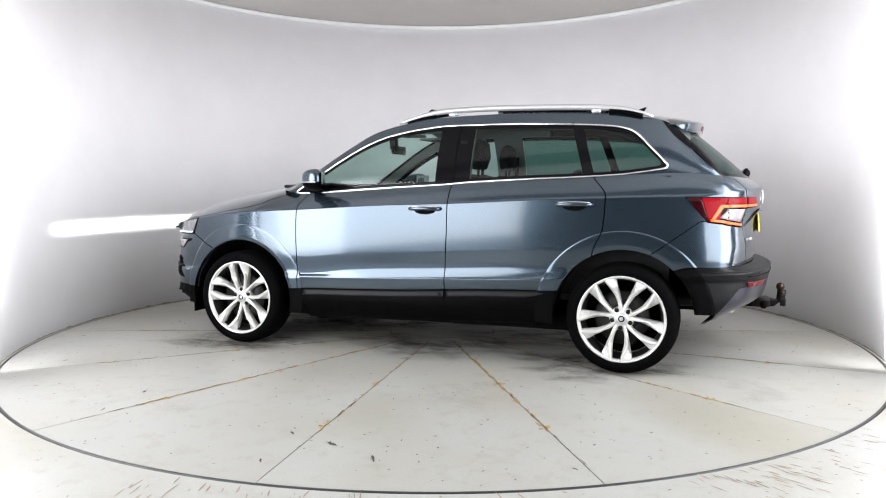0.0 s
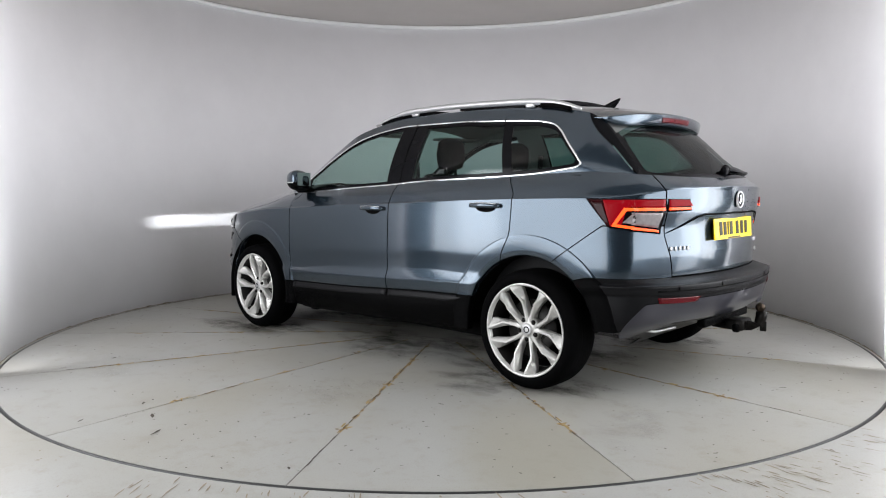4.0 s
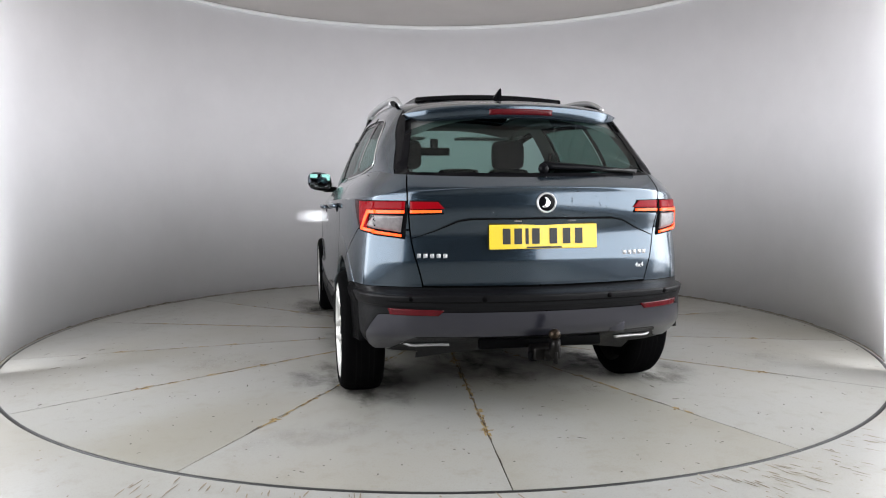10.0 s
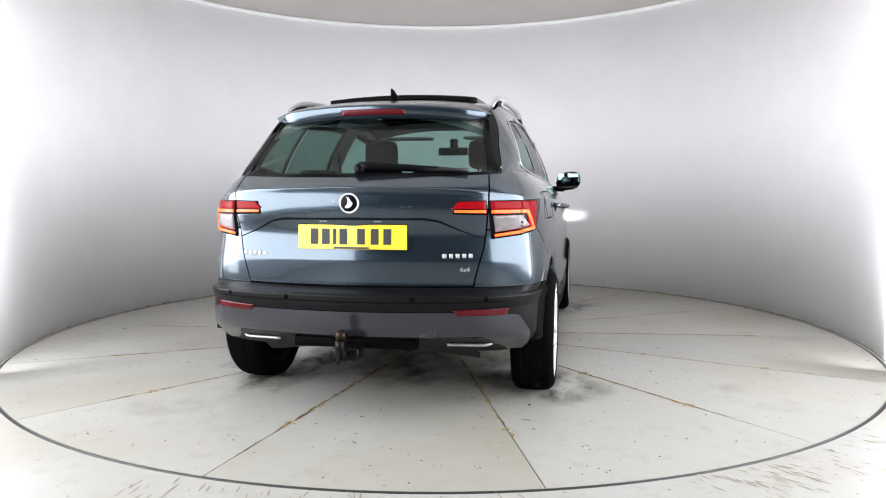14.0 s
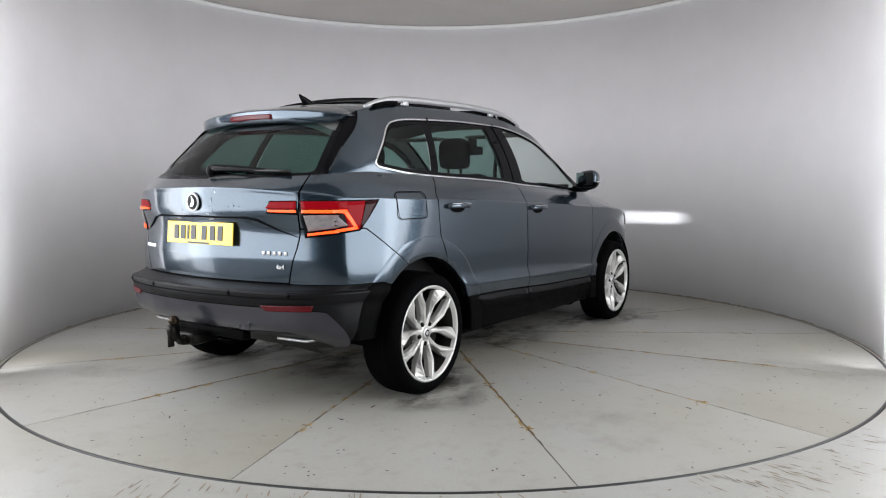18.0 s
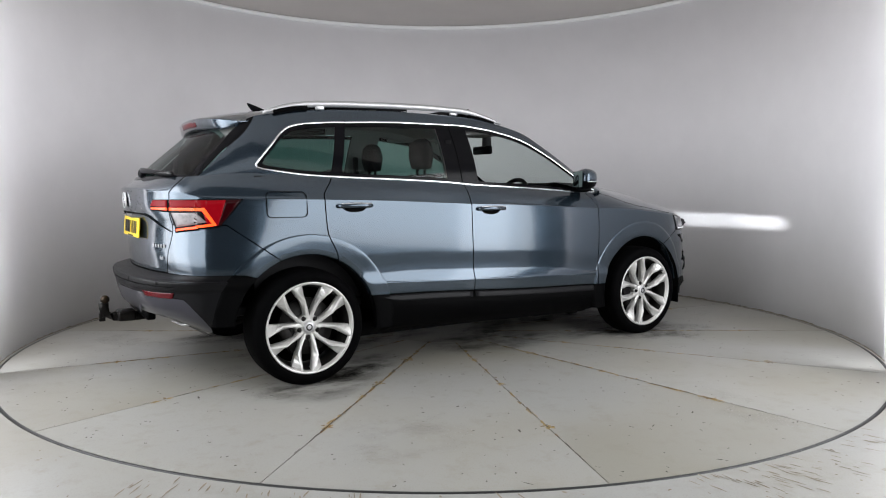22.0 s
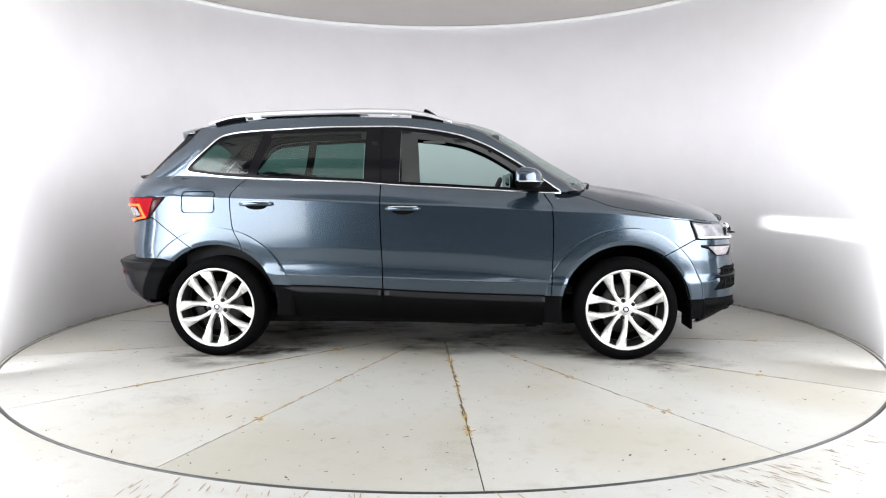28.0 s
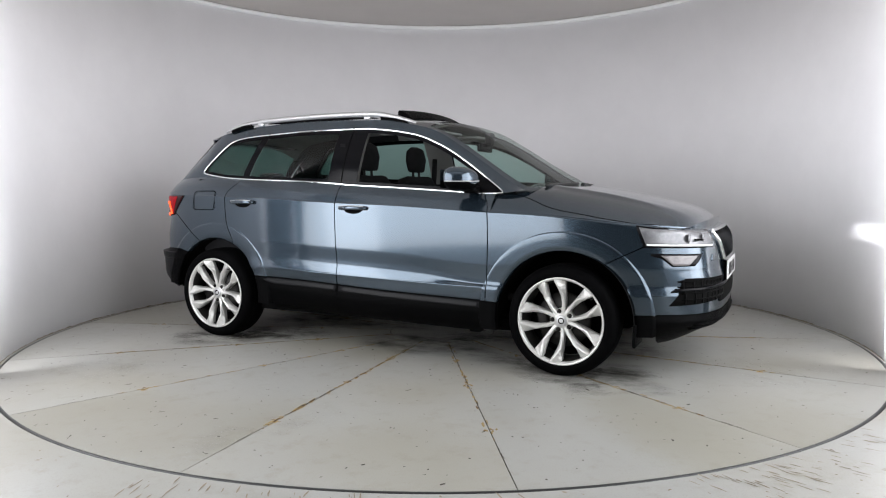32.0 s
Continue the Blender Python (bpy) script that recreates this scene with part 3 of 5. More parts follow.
def whole(name, vf, material, parent, label=""):
    vf = outward(vf)
    me = joined(vf, mirrored(*vf))
    ob = mesh_part(name, *me, material, parent, label)
    bm = bmesh.new()
    bm.from_mesh(ob.data)
    bmesh.ops.remove_doubles(bm, verts=bm.verts, dist=0.0004)
    bm.to_mesh(ob.data)
    bm.free()
    ob.data.shade_smooth()
    return ob


def sweep(path, width, height, closed=False, normal=None, taper=None):
    """A flat-bottomed bar along a list of places; normal gives the way out for each."""
    v, f = [], []
    n = len(path)
    for i, p in enumerate(path):
        a = path[(i - 1) % n] if closed or i > 0 else p
        b = path[(i + 1) % n] if closed or i < n - 1 else p
        t = (Vector(b) - Vector(a)).normalized()
        o = Vector(normal(i) if callable(normal) else normal).normalized()
        s = t.cross(o).normalized()
        o = s.cross(t).normalized()
        k = taper(i / max(n - 1, 1)) if taper else 1.0
        w, h = width * 0.5 * k, height * k
        for cx, cz in ((-1, -0.5), (-1, 0.55), (-0.6, 1), (0.6, 1), (1, 0.55), (1, -0.5)):
            v.append(Vector(p) + s * cx * w + o * cz * h)
    m = 6
    for i in range(n if closed else n - 1):
        p, q = i * m, ((i + 1) % n) * m
        for k in range(m):
            f.append((p + k, p + (k + 1) % m, q + (k + 1) % m, q + k))
    if not closed:
        f += [tuple(range(m))[::-1], tuple((n - 1) * m + k for k in range(m))]
    return [tuple(x) for x in v], f


def patch(fn, nu, nv, thick=0.0, back=None):
    """A sheet of places fn(u, v), u and v from 0 to 1, with a skirt of the given depth towards back(u, v)."""
    v = [tuple(fn(i / nu, j / nv)) for i in range(nu + 1) for j in range(nv + 1)]
    f = [(i * (nv + 1) + j, (i + 1) * (nv + 1) + j, (i + 1) * (nv + 1) + j + 1, i * (nv + 1) + j + 1) for i in range(nu) for j in range(nv)]
    if back:
        rim = [(i, 0) for i in range(nu)] + [(nu, j) for j in range(nv)] + [(i, nv) for i in range(nu, 0, -1)] + [(0, j) for j in range(nv, 0, -1)]
        base = len(v)
        for i, j in rim:
            v.append(tuple(back(i / nu, j / nv)))
        for k in range(len(rim)):
            a, b = rim[k], rim[(k + 1) % len(rim)]
            f.append((a[0] * (nv + 1) + a[1], base + k, base + (k + 1) % len(rim), b[0] * (nv + 1) + b[1]))
    return v, f


def box(cx, cy, cz, sx, sy, sz, bevel=0.0, seg=2, m=None):
    bm = bmesh.new()
    bmesh.ops.create_cube(bm, size=1.0, matrix=(m or Matrix.Identity(4)) @ Matrix.Translation((cx, cy, cz)) @ Matrix.Diagonal((sx, sy, sz, 1)))
    if bevel:
        bmesh.ops.bevel(bm, geom=bm.edges[:], offset=bevel, segments=seg, affect="EDGES", profile=0.5)
    return bm


def lathe(profile, n, axis="x"):
    """Turn a profile of (along, radius) round the x axis."""
    v, f = [], []
    for i in range(n):
        a = i * math.tau / n
        for d, r in profile:
            v.append((d, r * math.cos(a), r * math.sin(a)))
    m = len(profile)
    for i in range(n):
        for k in range(m - 1):
            p, q = i * m + k, ((i + 1) % n) * m + k
            f.append((p, p + 1, q + 1, q))
    return v, f


# ---- the car: lower body ----
car = tagged(new("car"), "slate blue SUV with open sunroof and lit lamps on a turntable", "car")
GX, GY, GZ = SHELL[..., 0], SHELL[..., 1], SHELL[..., 2]
GAP = 0.0034
SEAM_F = curve((0.2, 0.732), (0.42, 0.741), (0.78, 0.751), (0.98, 0.742), (1.05, 0.70), (1.2, 0.66))
SEAM_M = curve((0.2, -0.332), (0.46, -0.331), (0.86, -0.345), (1.11, -0.350), (1.2, -0.352))
SEAM_R = curve((0.2, -1.20), (0.718, -1.252), (0.86, -1.309), (1.046, -1.321), (1.156, -1.24), (1.3, -1.15))
GATE_X = curve((0.5, 0.535), (0.635, 0.551), (0.86, 0.603), (1.08, 0.622), (1.2, 0.60))
arch = np.minimum(np.hypot(GY - AX_F, GZ - HUB_Z), np.hypot(GY - AX_R, GZ - HUB_Z)) - R_FLARE
arch = np.where(GX > 0.55, arch, 1.0)
sf, sm, sr = GY - SEAM_F(GZ), GY - SEAM_M(GZ), GY - SEAM_R(GZ)
above_sill = GZ - (Z_SILLTOP(GY) - 0.003)
gate_in = np.minimum(GATE_X(GZ) - GX, -1.95 - GY)
gate_in = np.where(GZ > 0.5, gate_in, -1)
front_bump = 0.675 + (GY - 1.476) * 0.50 - GZ            # below the wing-to-bumper joint
rear_bump = 0.733 + (-1.616 - GY) * 0.726 - GZ           # below the quarter-to-bumper joint
rear_bump = np.where(GY < -1.40, np.minimum(rear_bump, 0.905 - GZ), -1)
turn_in = np.clip((-1.62 - GY) / 0.16, 0, 1)
clad_r = GZ - (Z_CREASE2(GY) + (Z_CREASE1(GY) - Z_CREASE2(GY) + 0.006) * turn_in - 0.004)
rows_all = np.arange(SHELL.shape[0])[:, None] * np.ones(SHELL.shape[1])[None]
no_front_top = np.where((rows_all > N_SHOULDER) & (GY > 0.70), 0.765 - GY, 1.0)   # wing tops belong to the bonnet sheet

pair("front_wing", clip_grid(SHELL, [arch, sf - GAP, above_sill, np.where(GY > 1.2, -front_bump - GAP, 1), no_front_top, 1.75 - GY]), M_PAINT, car)
pair("front_door", clip_grid(SHELL, [arch, -sf - GAP, sm - GAP, above_sill]), M_PAINT, car)
pair("rear_door", clip_grid(SHELL, [arch, -sm - GAP, sr - GAP, above_sill]), M_PAINT, car)
pair("rear_quarter", clip_grid(SHELL, [arch, -sr - GAP, -rear_bump - GAP, -gate_in - GAP, clad_r]), M_PAINT, car)
whole("tailgate", clip_grid(SHELL, [gate_in - GAP, GZ - 0.648]), M_PAINT, car)
pair("rear_bumper_corner", clip_grid(SHELL, [arch, rear_bump - GAP, -gate_in - GAP, clad_r + 0.0]), M_PAINT, car)
whole("front_bumper", clip_grid(SHELL, [arch, np.where(GY > 1.2, front_bump - GAP, -1), GZ - Z_SILLTOP(GY)]), M_PAINT, car)
nose_top = np.where((GY > 1.2), -front_bump - GAP, -1)
pair("nose_panel", clip_grid(SHELL, [nose_top, np.where(rows_all > N_SHOULDER, -1.0, 1.0), GY - 1.75]), M_PAINT, car)
# black plastic below
low = -above_sill - 0.003
pair("front_door_cladding", clip_grid(SHELL, [arch, low, -sf - GAP, sm - GAP, GZ - Z_SILLBOT(GY)]), M_CLAD, car, "black plastic door cladding")
pair("rear_door_cladding", clip_grid(SHELL, [arch, low, -sm - GAP, GY + 1.1, GZ - Z_SILLBOT(GY)]), M_CLAD, car, "black plastic door cladding")
pair("wing_cladding", clip_grid(SHELL, [arch, low, sf - GAP, 1.1 - GY]), M_CLAD, car)
whole("front_bumper_cladding", clip_grid(SHELL, [arch, low, GY - 1.3]), M_CLAD, car, "black plastic lower bumper")
grey_z = curve((0.0, 0.540), (0.60, 0.540), (0.72, 0.525), (0.9, 0.50))
grey = np.minimum(np.minimum(grey_z(GX) - GZ, -1.80 - GY), 0.294 - (GY + 1.885) * 1.25 - GZ)
grey_low = curve((0.0, 0.415), (0.58, 0.415), (0.70, 0.33), (0.95, 0.325))
grey = np.where(GY < -1.2, np.minimum(grey, GZ - grey_low(GX)), -1)
whole("rear_bumper_plate", clip_grid(SHELL, [grey - 0.002, GZ - 0.325]), M_GREYPLATE, car, "silver grey lower bumper plate")
M_BAND = mat("satin_black_bumper_plastic", (0.006, 0.006, 0.0068), 0.34, spec=0.13, bump=0.1, bump_scale=700, vary=0.15, scale=5)
whole("rear_bumper_cladding", clip_grid(SHELL, [arch, -clad_r - 0.003, -1.2 - GY, -grey - 0.002]), M_BAND, car, "black plastic bumper band")
# flat bands round the wheel arches
Z_LEVELS = np.linspace(0.20, 0.98, 79)
PLAN_X_AT = np.array([(lambda p: np.interp(-np.linspace(-2.0, 1.8, 191), -p[3 * SUB:13 * SUB, 1], p[3 * SUB:13 * SUB, 0]))(plan_at(z)) for z in Z_LEVELS])


def body_x(y, z):
    """Half width of the lower body at a place along its side."""
    i = (np.clip(z, 0.20, 0.979) - 0.20) / 0.01
    j = (np.clip(y, -2.0, 1.799) + 2.0) / 0.02
    i0, j0 = i.astype(int), j.astype(int)
    a, b = i - i0, j - j0
    g = PLAN_X_AT
    return (g[i0, j0] * (1 - a) + g[i0 + 1, j0] * a) * (1 - b) + (g[i0, j0 + 1] * (1 - a) + g[i0 + 1, j0 + 1] * a) * b


FLARE = ((R_FLARE + 0.005, -0.002), (R_FLARE, 0.0012), (R_FLARE - 0.008, 0.0024), (R_FLARE - 0.020, 0.003),
         (0.470, 0.003), (0.440, 0.003), (R_ARCH + 0.007, 0.003), (R_ARCH + 0.001, -0.001), (R_ARCH, -0.01), (R_ARCH, -0.04))
for ay in (AX_F, AX_R):
    ang = np.radians(np.linspace(-14, 194, 131))
    rr_ = np.array([r for r, o in FLARE])[:, None] * np.ones(131)[None]
    ry_, rz_ = ay + rr_ * np.cos(ang), HUB_Z + rr_ * np.sin(ang)
    # the band leans a little inwards towards its top
    level = np.full_like(ry_, 0.70)
    band_x = 0.6 * body_x(ry_, level) + 0.4 * body_x(np.full_like(ry_, ay), level) + 0.002 - 0.10 * (R_FLARE - rr_) * np.maximum(np.sin(ang), 0)[None]**2
    base_x = np.where(rr_ > R_FLARE - 0.003, body_x(ry_, rz_), 0.85 * body_x(ry_, np.clip(rz_, 0.50, 0.83)) + 0.15 * band_x)
    ring = np.stack([base_x + np.array([o for r, o in FLARE])[:, None], ry_, rz_], 2)
    top = rz_ - (Z_SILLTOP(ry_) - 0.003)
    if ay == AX_R:
        top = np.where(ry_ < ay, rz_ - (Z_CREASE2(ry_) - 0.004 + (Z_CREASE1(ry_) - Z_CREASE2(ry_) + 0.006) * np.clip((-1.62 - ry_) / 0.16, 0, 1)), top)
        cuts = (("rear_door_arch", ry_ - SEAM_R(rz_) - GAP), ("quarter_arch", np.minimum(SEAM_R(rz_) - ry_ - GAP, np.where(ry_ < -1.40, rz_ - (0.733 + (-1.616 - ry_) * 0.726) - GAP, 1))),
                ("bumper_arch", np.where(ry_ < -1.40, 0.733 + (-1.616 - ry_) * 0.726 - rz_ - GAP, -1)))
    else:
        fb = 0.675 + (ry_ - 1.476) * 0.50 - rz_
        cuts = (("wing_arch", np.minimum(ry_ - SEAM_F(rz_) - GAP, np.where(ry_ > 1.2, -fb - GAP, 1))), ("bumper_arch", np.where(ry_ > 1.2, fb - GAP, -1)),
                ("door_arch", SEAM_F(rz_) - GAP - ry_))
    for nm, c in cuts:
        pair(nm, clip_grid(ring, [top, c]), M_PAINT, car)
    for sd in (-1, 1):
        pair("arch_foot", clip_grid(ring, [-top - 0.004, sd * (ry_ - ay), np.where((ry_ > 1.3) | (ry_ < -1.6), rz_ - np.where(ry_ > 0, 0.258, 0.37), rz_ - Z_SILLBOT(ry_) - 0.01)]), M_CLAD, car, "black plastic arch foot")

# smoother strip along the top of the door cladding
M_STRIP = mat("satin_black_strip", (0.009, 0.009, 0.010), 0.40, spec=0.13, vary=0.1, scale=6)
for nm, ya, yb in (("front_door_strip", 0.715, -0.322), ("rear_door_strip", -0.345, -0.98)):
    def strip_at(u, w, o, ya=ya, yb=yb):
        y = ya + (yb - ya) * u
        end = 1.0 if yb > -0.5 else min(1.0, 5.0 * (1 - u))**0.5
        zt, zb = float(Z_SILLTOP(y)) - 0.012, float(Z_SILLTOP(y)) - 0.012 - 0.036 * end
        z = zt + (zb - zt) * w
        return (float(body_x(np.array([y]), np.array([z]))[0]) + o, y, z)
    pair(nm, patch(lambda u, w: strip_at(u, w, 0.0025), 24, 4, back=lambda u, w: strip_at(u, w, -0.004)), M_STRIP, car, "satin black cladding strip")

# dark shell behind the joints
inner = SHELL.copy()
nx = np.where(GX > 0.02, 1.0, 0.0)
inner[..., 0] = np.maximum(GX - 0.016 * nx, 0) * (1 - 0.004)
inner[..., 1] = GY * 0.9935
in_arch = arch - 0.004
whole("inner_shell", clip_grid(inner, [in_arch, no_front_top]), M_DARK, car)

# ---- bonnet and wing tops ----
ZC_BON = curve((0.70, 1.130), (0.95, 1.120), (1.12, 1.104), (1.33, 1.078), (1.54, 1.040), (1.75, 0.990), (1.88, 0.942), (1.96, 0.865))
P_BON = curve((0.70, 6.0), (0.95, 5.0), (1.2, 3.6), (1.5, 3.2), (1.95, 3.0))
sh = SHELL[N_SHOULDER]
front_part = sh[sh[:, 1] > 0.70]
edge_y = front_part[::-1, 1]
edge_x = front_part[::-1, 0]
bon = []
for y in np.concatenate([np.linspace(0.702, 1.80, 56), np.linspace(1.82, 1.953, 14)]):
    ex_ = float(np.interp(y, edge_y, edge_x))
    z9, zc, pw = float(Z_SHOULDER(y)), float(ZC_BON(y)), float(P_BON(y))
    zc = max(zc, z9 + 0.004)
    bon.append([(ex_ * u, y, z9 + (zc - z9) * (1 - u**pw) + 0.010 * math.exp(-((ex_ * u - 0.45) / 0.05)**2) * min(1, (1.9 - y) * 2)) for u in np.linspace(0, 1, 36)])
BON = np.array(bon)
SHUT_X = curve((0.70, 0.70), (0.90, 0.735), (1.0, 0.765), (1.10, 0.800), (1.2, 0.812), (1.38, 0.812), (1.58, 0.792), (1.75, 0.715), (1.96, 0.60))
shut = SHUT_X(BON[..., 1]) - BON[..., 0]
rear_edge = BON[..., 1] - 0.985 + 0.13 * (BON[..., 0] / 0.72)**2
whole("bonnet", clip_grid(BON, [shut - GAP, rear_edge]), M_PAINT, car)
pair("wing_top", clip_grid(BON, [-shut - GAP, 1.70 - BON[..., 1]]), M_PAINT, car)
under = BON.copy()
under[..., 2] -= 0.02
under[..., 0] *= 0.985
whole("bonnet_under", clip_grid(under, []), M_DARK, car)
whole("cowl", clip_grid(BON, [shut - GAP, -rear_edge - 0.005]), M_CLAD, car, "black plastic windscreen cowl")

# ---- upper body ----
BX = curve((1.10, 0.02), (1.05, 0.40), (1.0, 0.60), (0.94, 0.71), (0.81, 0.772), (0.30, 0.79), (-0.30, 0.80), (-0.9, 0.79), (-1.2, 0.776), (-1.5, 0.748), (-1.68, 0.728), (-1.88, 0.688), (-1.985, 0.640), (-2.06, 0.50), (-2.115, 0.34), (-2.150, 0.02))
EX = curve((1.10, 0.0), (1.05, 0.38), (1.0, 0.58), (0.94, 0.69), (0.64, 0.655), (0.45, 0.625), (0.26, 0.60), (0.07, 0.585), (-0.155, 0.58), (-0.68, 0.58), (-1.32, 0.57), (-1.51, 0.566), (-1.66, 0.562), (-1.76, 0.577), (-1.86, 0.606), (-1.985, 0.636), (-2.06, 0.497), (-2.115, 0.338), (-2.150, 0.018))
EZ = curve((1.10, 1.085), (0.93, 1.082), (0.84, 1.125), (0.64, 1.252), (0.447, 1.374), (0.258, 1.475), (0.07, 1.524), (-0.155, 1.560), (-0.68, 1.572), (-1.32, 1.551), (-1.51, 1.524), (-1.63, 1.497), (-1.70, 1.450), (-1.80, 1.352), (-1.90, 1.245), (-1.985, 1.158), (-2.06, 1.153), (-2.150, 1.146))
CZ = curve((1.10, 1.092), (1.04, 1.130), (0.76, 1.294), (0.57, 1.412), (0.38, 1.514), (0.2, 1.563), (0.0, 1.588), (-0.3, 1.607), (-0.7, 1.612), (-1.2, 1.598), (-1.5, 1.570), (-1.68, 1.542), (-1.76, 1.490), (-1.86, 1.405), (-1.985, 1.298), (-2.08, 1.212), (-2.150, 1.148))
ys = np.concatenate([np.linspace(1.098, 0.95, 9), np.linspace(0.93, -1.70, 150), np.linspace(-1.715, -2.149, 38)])
NS, NRF = 16, 22
up = []
for y in ys:
    bx, ex_, ez, cz = float(BX(y)), float(EX(y)), float(EZ(y)), float(CZ(y))
    bz = float(Z_BELT(y)) if y < 0.81 else float(Z_BELT(0.81)) + (1.085 - float(Z_BELT(0.81))) * min(1, (y - 0.81) / 0.15)
    bz = min(bz, ez - 0.002)
    ex_ = min(ex_, bx)
    row = []
    for a in np.linspace(0, 1, NS):
        bul = 0.020 * math.sin(math.pi * a) * min(1, (ez - bz) / 0.3)
        row.append((bx + (ex_ - bx) * a**1.15 + bul, y, bz + (ez - bz) * a))
    for b in np.linspace(0, 1, NRF)[1:]:
        row.append((ex_ * (1 - b), y, ez + (cz - ez) * (1 - (1 - b)**2.6)))
    up.append(row)
UP = np.array(up)
UX, UY, UZ = UP[..., 0], UP[..., 1], UP[..., 2]
colid = np.arange(NS + NRF - 1)[None] * np.ones(len(ys))[:, None]
DLO_UP = curve((0.815, 1.066), (0.695, 1.149), (0.51, 1.274), (0.326, 1.377), (0.142, 1.446), (-0.078, 1.485), (-0.298, 1.503), (-0.665, 1.502), (-1.032, 1.489), (-1.326, 1.470), (-1.43, 1.448), (-1.47, 1.425), (-1.56, 1.335), (-1.64, 1.250), (-1.662, 1.222))
DLO_LO = curve((0.815, 1.064), (0.739, 1.062), (0.43, 1.078), (0.067, 1.099), (-0.296, 1.118), (-0.477, 1.132), (-0.804, 1.147), (-1.166, 1.160), (-1.384, 1.172), (-1.58, 1.196), (-1.64, 1.206), (-1.662, 1.220))
dlo = np.minimum(np.minimum(DLO_UP(UY) - UZ, UZ - DLO_LO(UY)), np.minimum(0.815 - UY, UY + 1.662))
gate_cut = UY + 1.775                                       # behind this the tailgate
screen = np.minimum(UY - 0.17 - 0.03 * (UX / 0.6)**2, 0.95 * EX(UY) - 0.012 - UX)
screen = np.where((colid >= NS - 1) & (UY > 0.1), screen, -1)
sun = np.minimum(0.42 - UX, np.minimum(-0.10 - UY, UY + 0.52))
sun = np.where(UZ > 1.4, sun, -1)
sidepos = np.clip(NS - 1 - colid, -1, 1)
GATE_Y = curve((1.10, -2.04), (1.16, -1.958), (1.30, -1.810), (1.425, -1.672), (1.51, -1.615), (1.62, -1.59))
gate_side = np.where(UZ > 1.16, UY - GATE_Y(UZ), 1.0)
body_side = clip_grid(UP, [sidepos, -dlo, 0.95 - UY, gate_side - GAP])
pair("rear_window_cheek", clip_grid(UP, [sidepos, -gate_side - GAP]), M_GBLACK, car, "gloss black side of the rear window")
pair("side_frame", body_side, M_PAINT, car, "slate blue window surround and pillars")
whole("roof", clip_grid(UP, [-sidepos, -screen, -sun, UY + 1.715]), M_PAINT, car)
# tailgate upper part: black frame round the rear window
win_in = np.minimum(np.minimum(EX(UY) - 0.035 - UX, UY + 2.138 - 0.13 * (UX / 0.6)**2), np.minimum(1.47 - UZ, UZ - 1.166))
rear_up = -gate_cut
whole("rear_window_surround", clip_grid(UP, [-sidepos, rear_up - 0.002, -win_in]), M_GBLACK, car, "gloss black rear window surround")


def sunk(vf, d):
    return [(v[0] - d * (1 if v[0] > 0.3 else 0), v[1] + d * (0.7 if v[1] < -1.75 else -0.5 if v[1] > 0.17 else 0), v[2] - d * 0.5) for v in vf[0]], vf[1]


ob = whole("rear_window", sunk(clip_grid(UP, [-sidepos, rear_up - 0.002, win_in + 0.004]), 0.004), M_GLASS_REAR, car, "dark green tinted rear window")
ob.visible_shadow = False
ob = whole("windscreen", sunk(clip_grid(UP, [screen + 0.012]), 0.005), M_SCREEN, car, "clear windscreen")
ob.visible_shadow = False
E_BF, E_BR = -0.232, -0.468                                 # window edges at the middle pillar
C_LINE = lambda z: -1.197 + (z - 1.175) * 0.30              # slanted divider behind the rear door
gl = {
    "rear_door_window": [dlo, E_BR - UY, UY - C_LINE(UZ) - 0.02],
    "quarter_window": [dlo, C_LINE(UZ) - 0.045 - UY],
}
for nm, cs in gl.items():
    for ob in pair(nm, sunk(clip_grid(UP, [sidepos] + cs), 0.007), M_GLASS_REAR, car, "green tinted side window"):
        ob.visible_shadow = False
lv = mirrored(*outward(sunk(clip_grid(UP, [sidepos, dlo, UY - E_BF]), 0.007)))
ob = mesh_part("front_door_window", *lv, M_GLASS, car, "closed green tinted front window")
ob.visible_shadow = False
pair("middle_pillar", sunk(clip_grid(UP, [sidepos, dlo, UY - E_BR - GAP, np.minimum(E_BF - UY, 1)]), 0.003), M_GBLACK, car, "gloss black pillar cover")
pair("rear_divider", sunk(clip_grid(UP, [sidepos, dlo, C_LINE(UZ) + 0.02 - UY, UY - C_LINE(UZ) + 0.045]), 0.004), M_GBLACK, car)
# black inner frame strips of the windows
pair("window_seal", sunk(clip_grid(UP, [sidepos, dlo, 0.026 - dlo]), 0.005), M_GBLACK, car)


def cabin_x(y, z):
    i = int(np.argmin(np.abs(ys - y)))
    r = UP[i, :NS]
    return float(np.interp(z, r[:, 2], r[:, 0]))


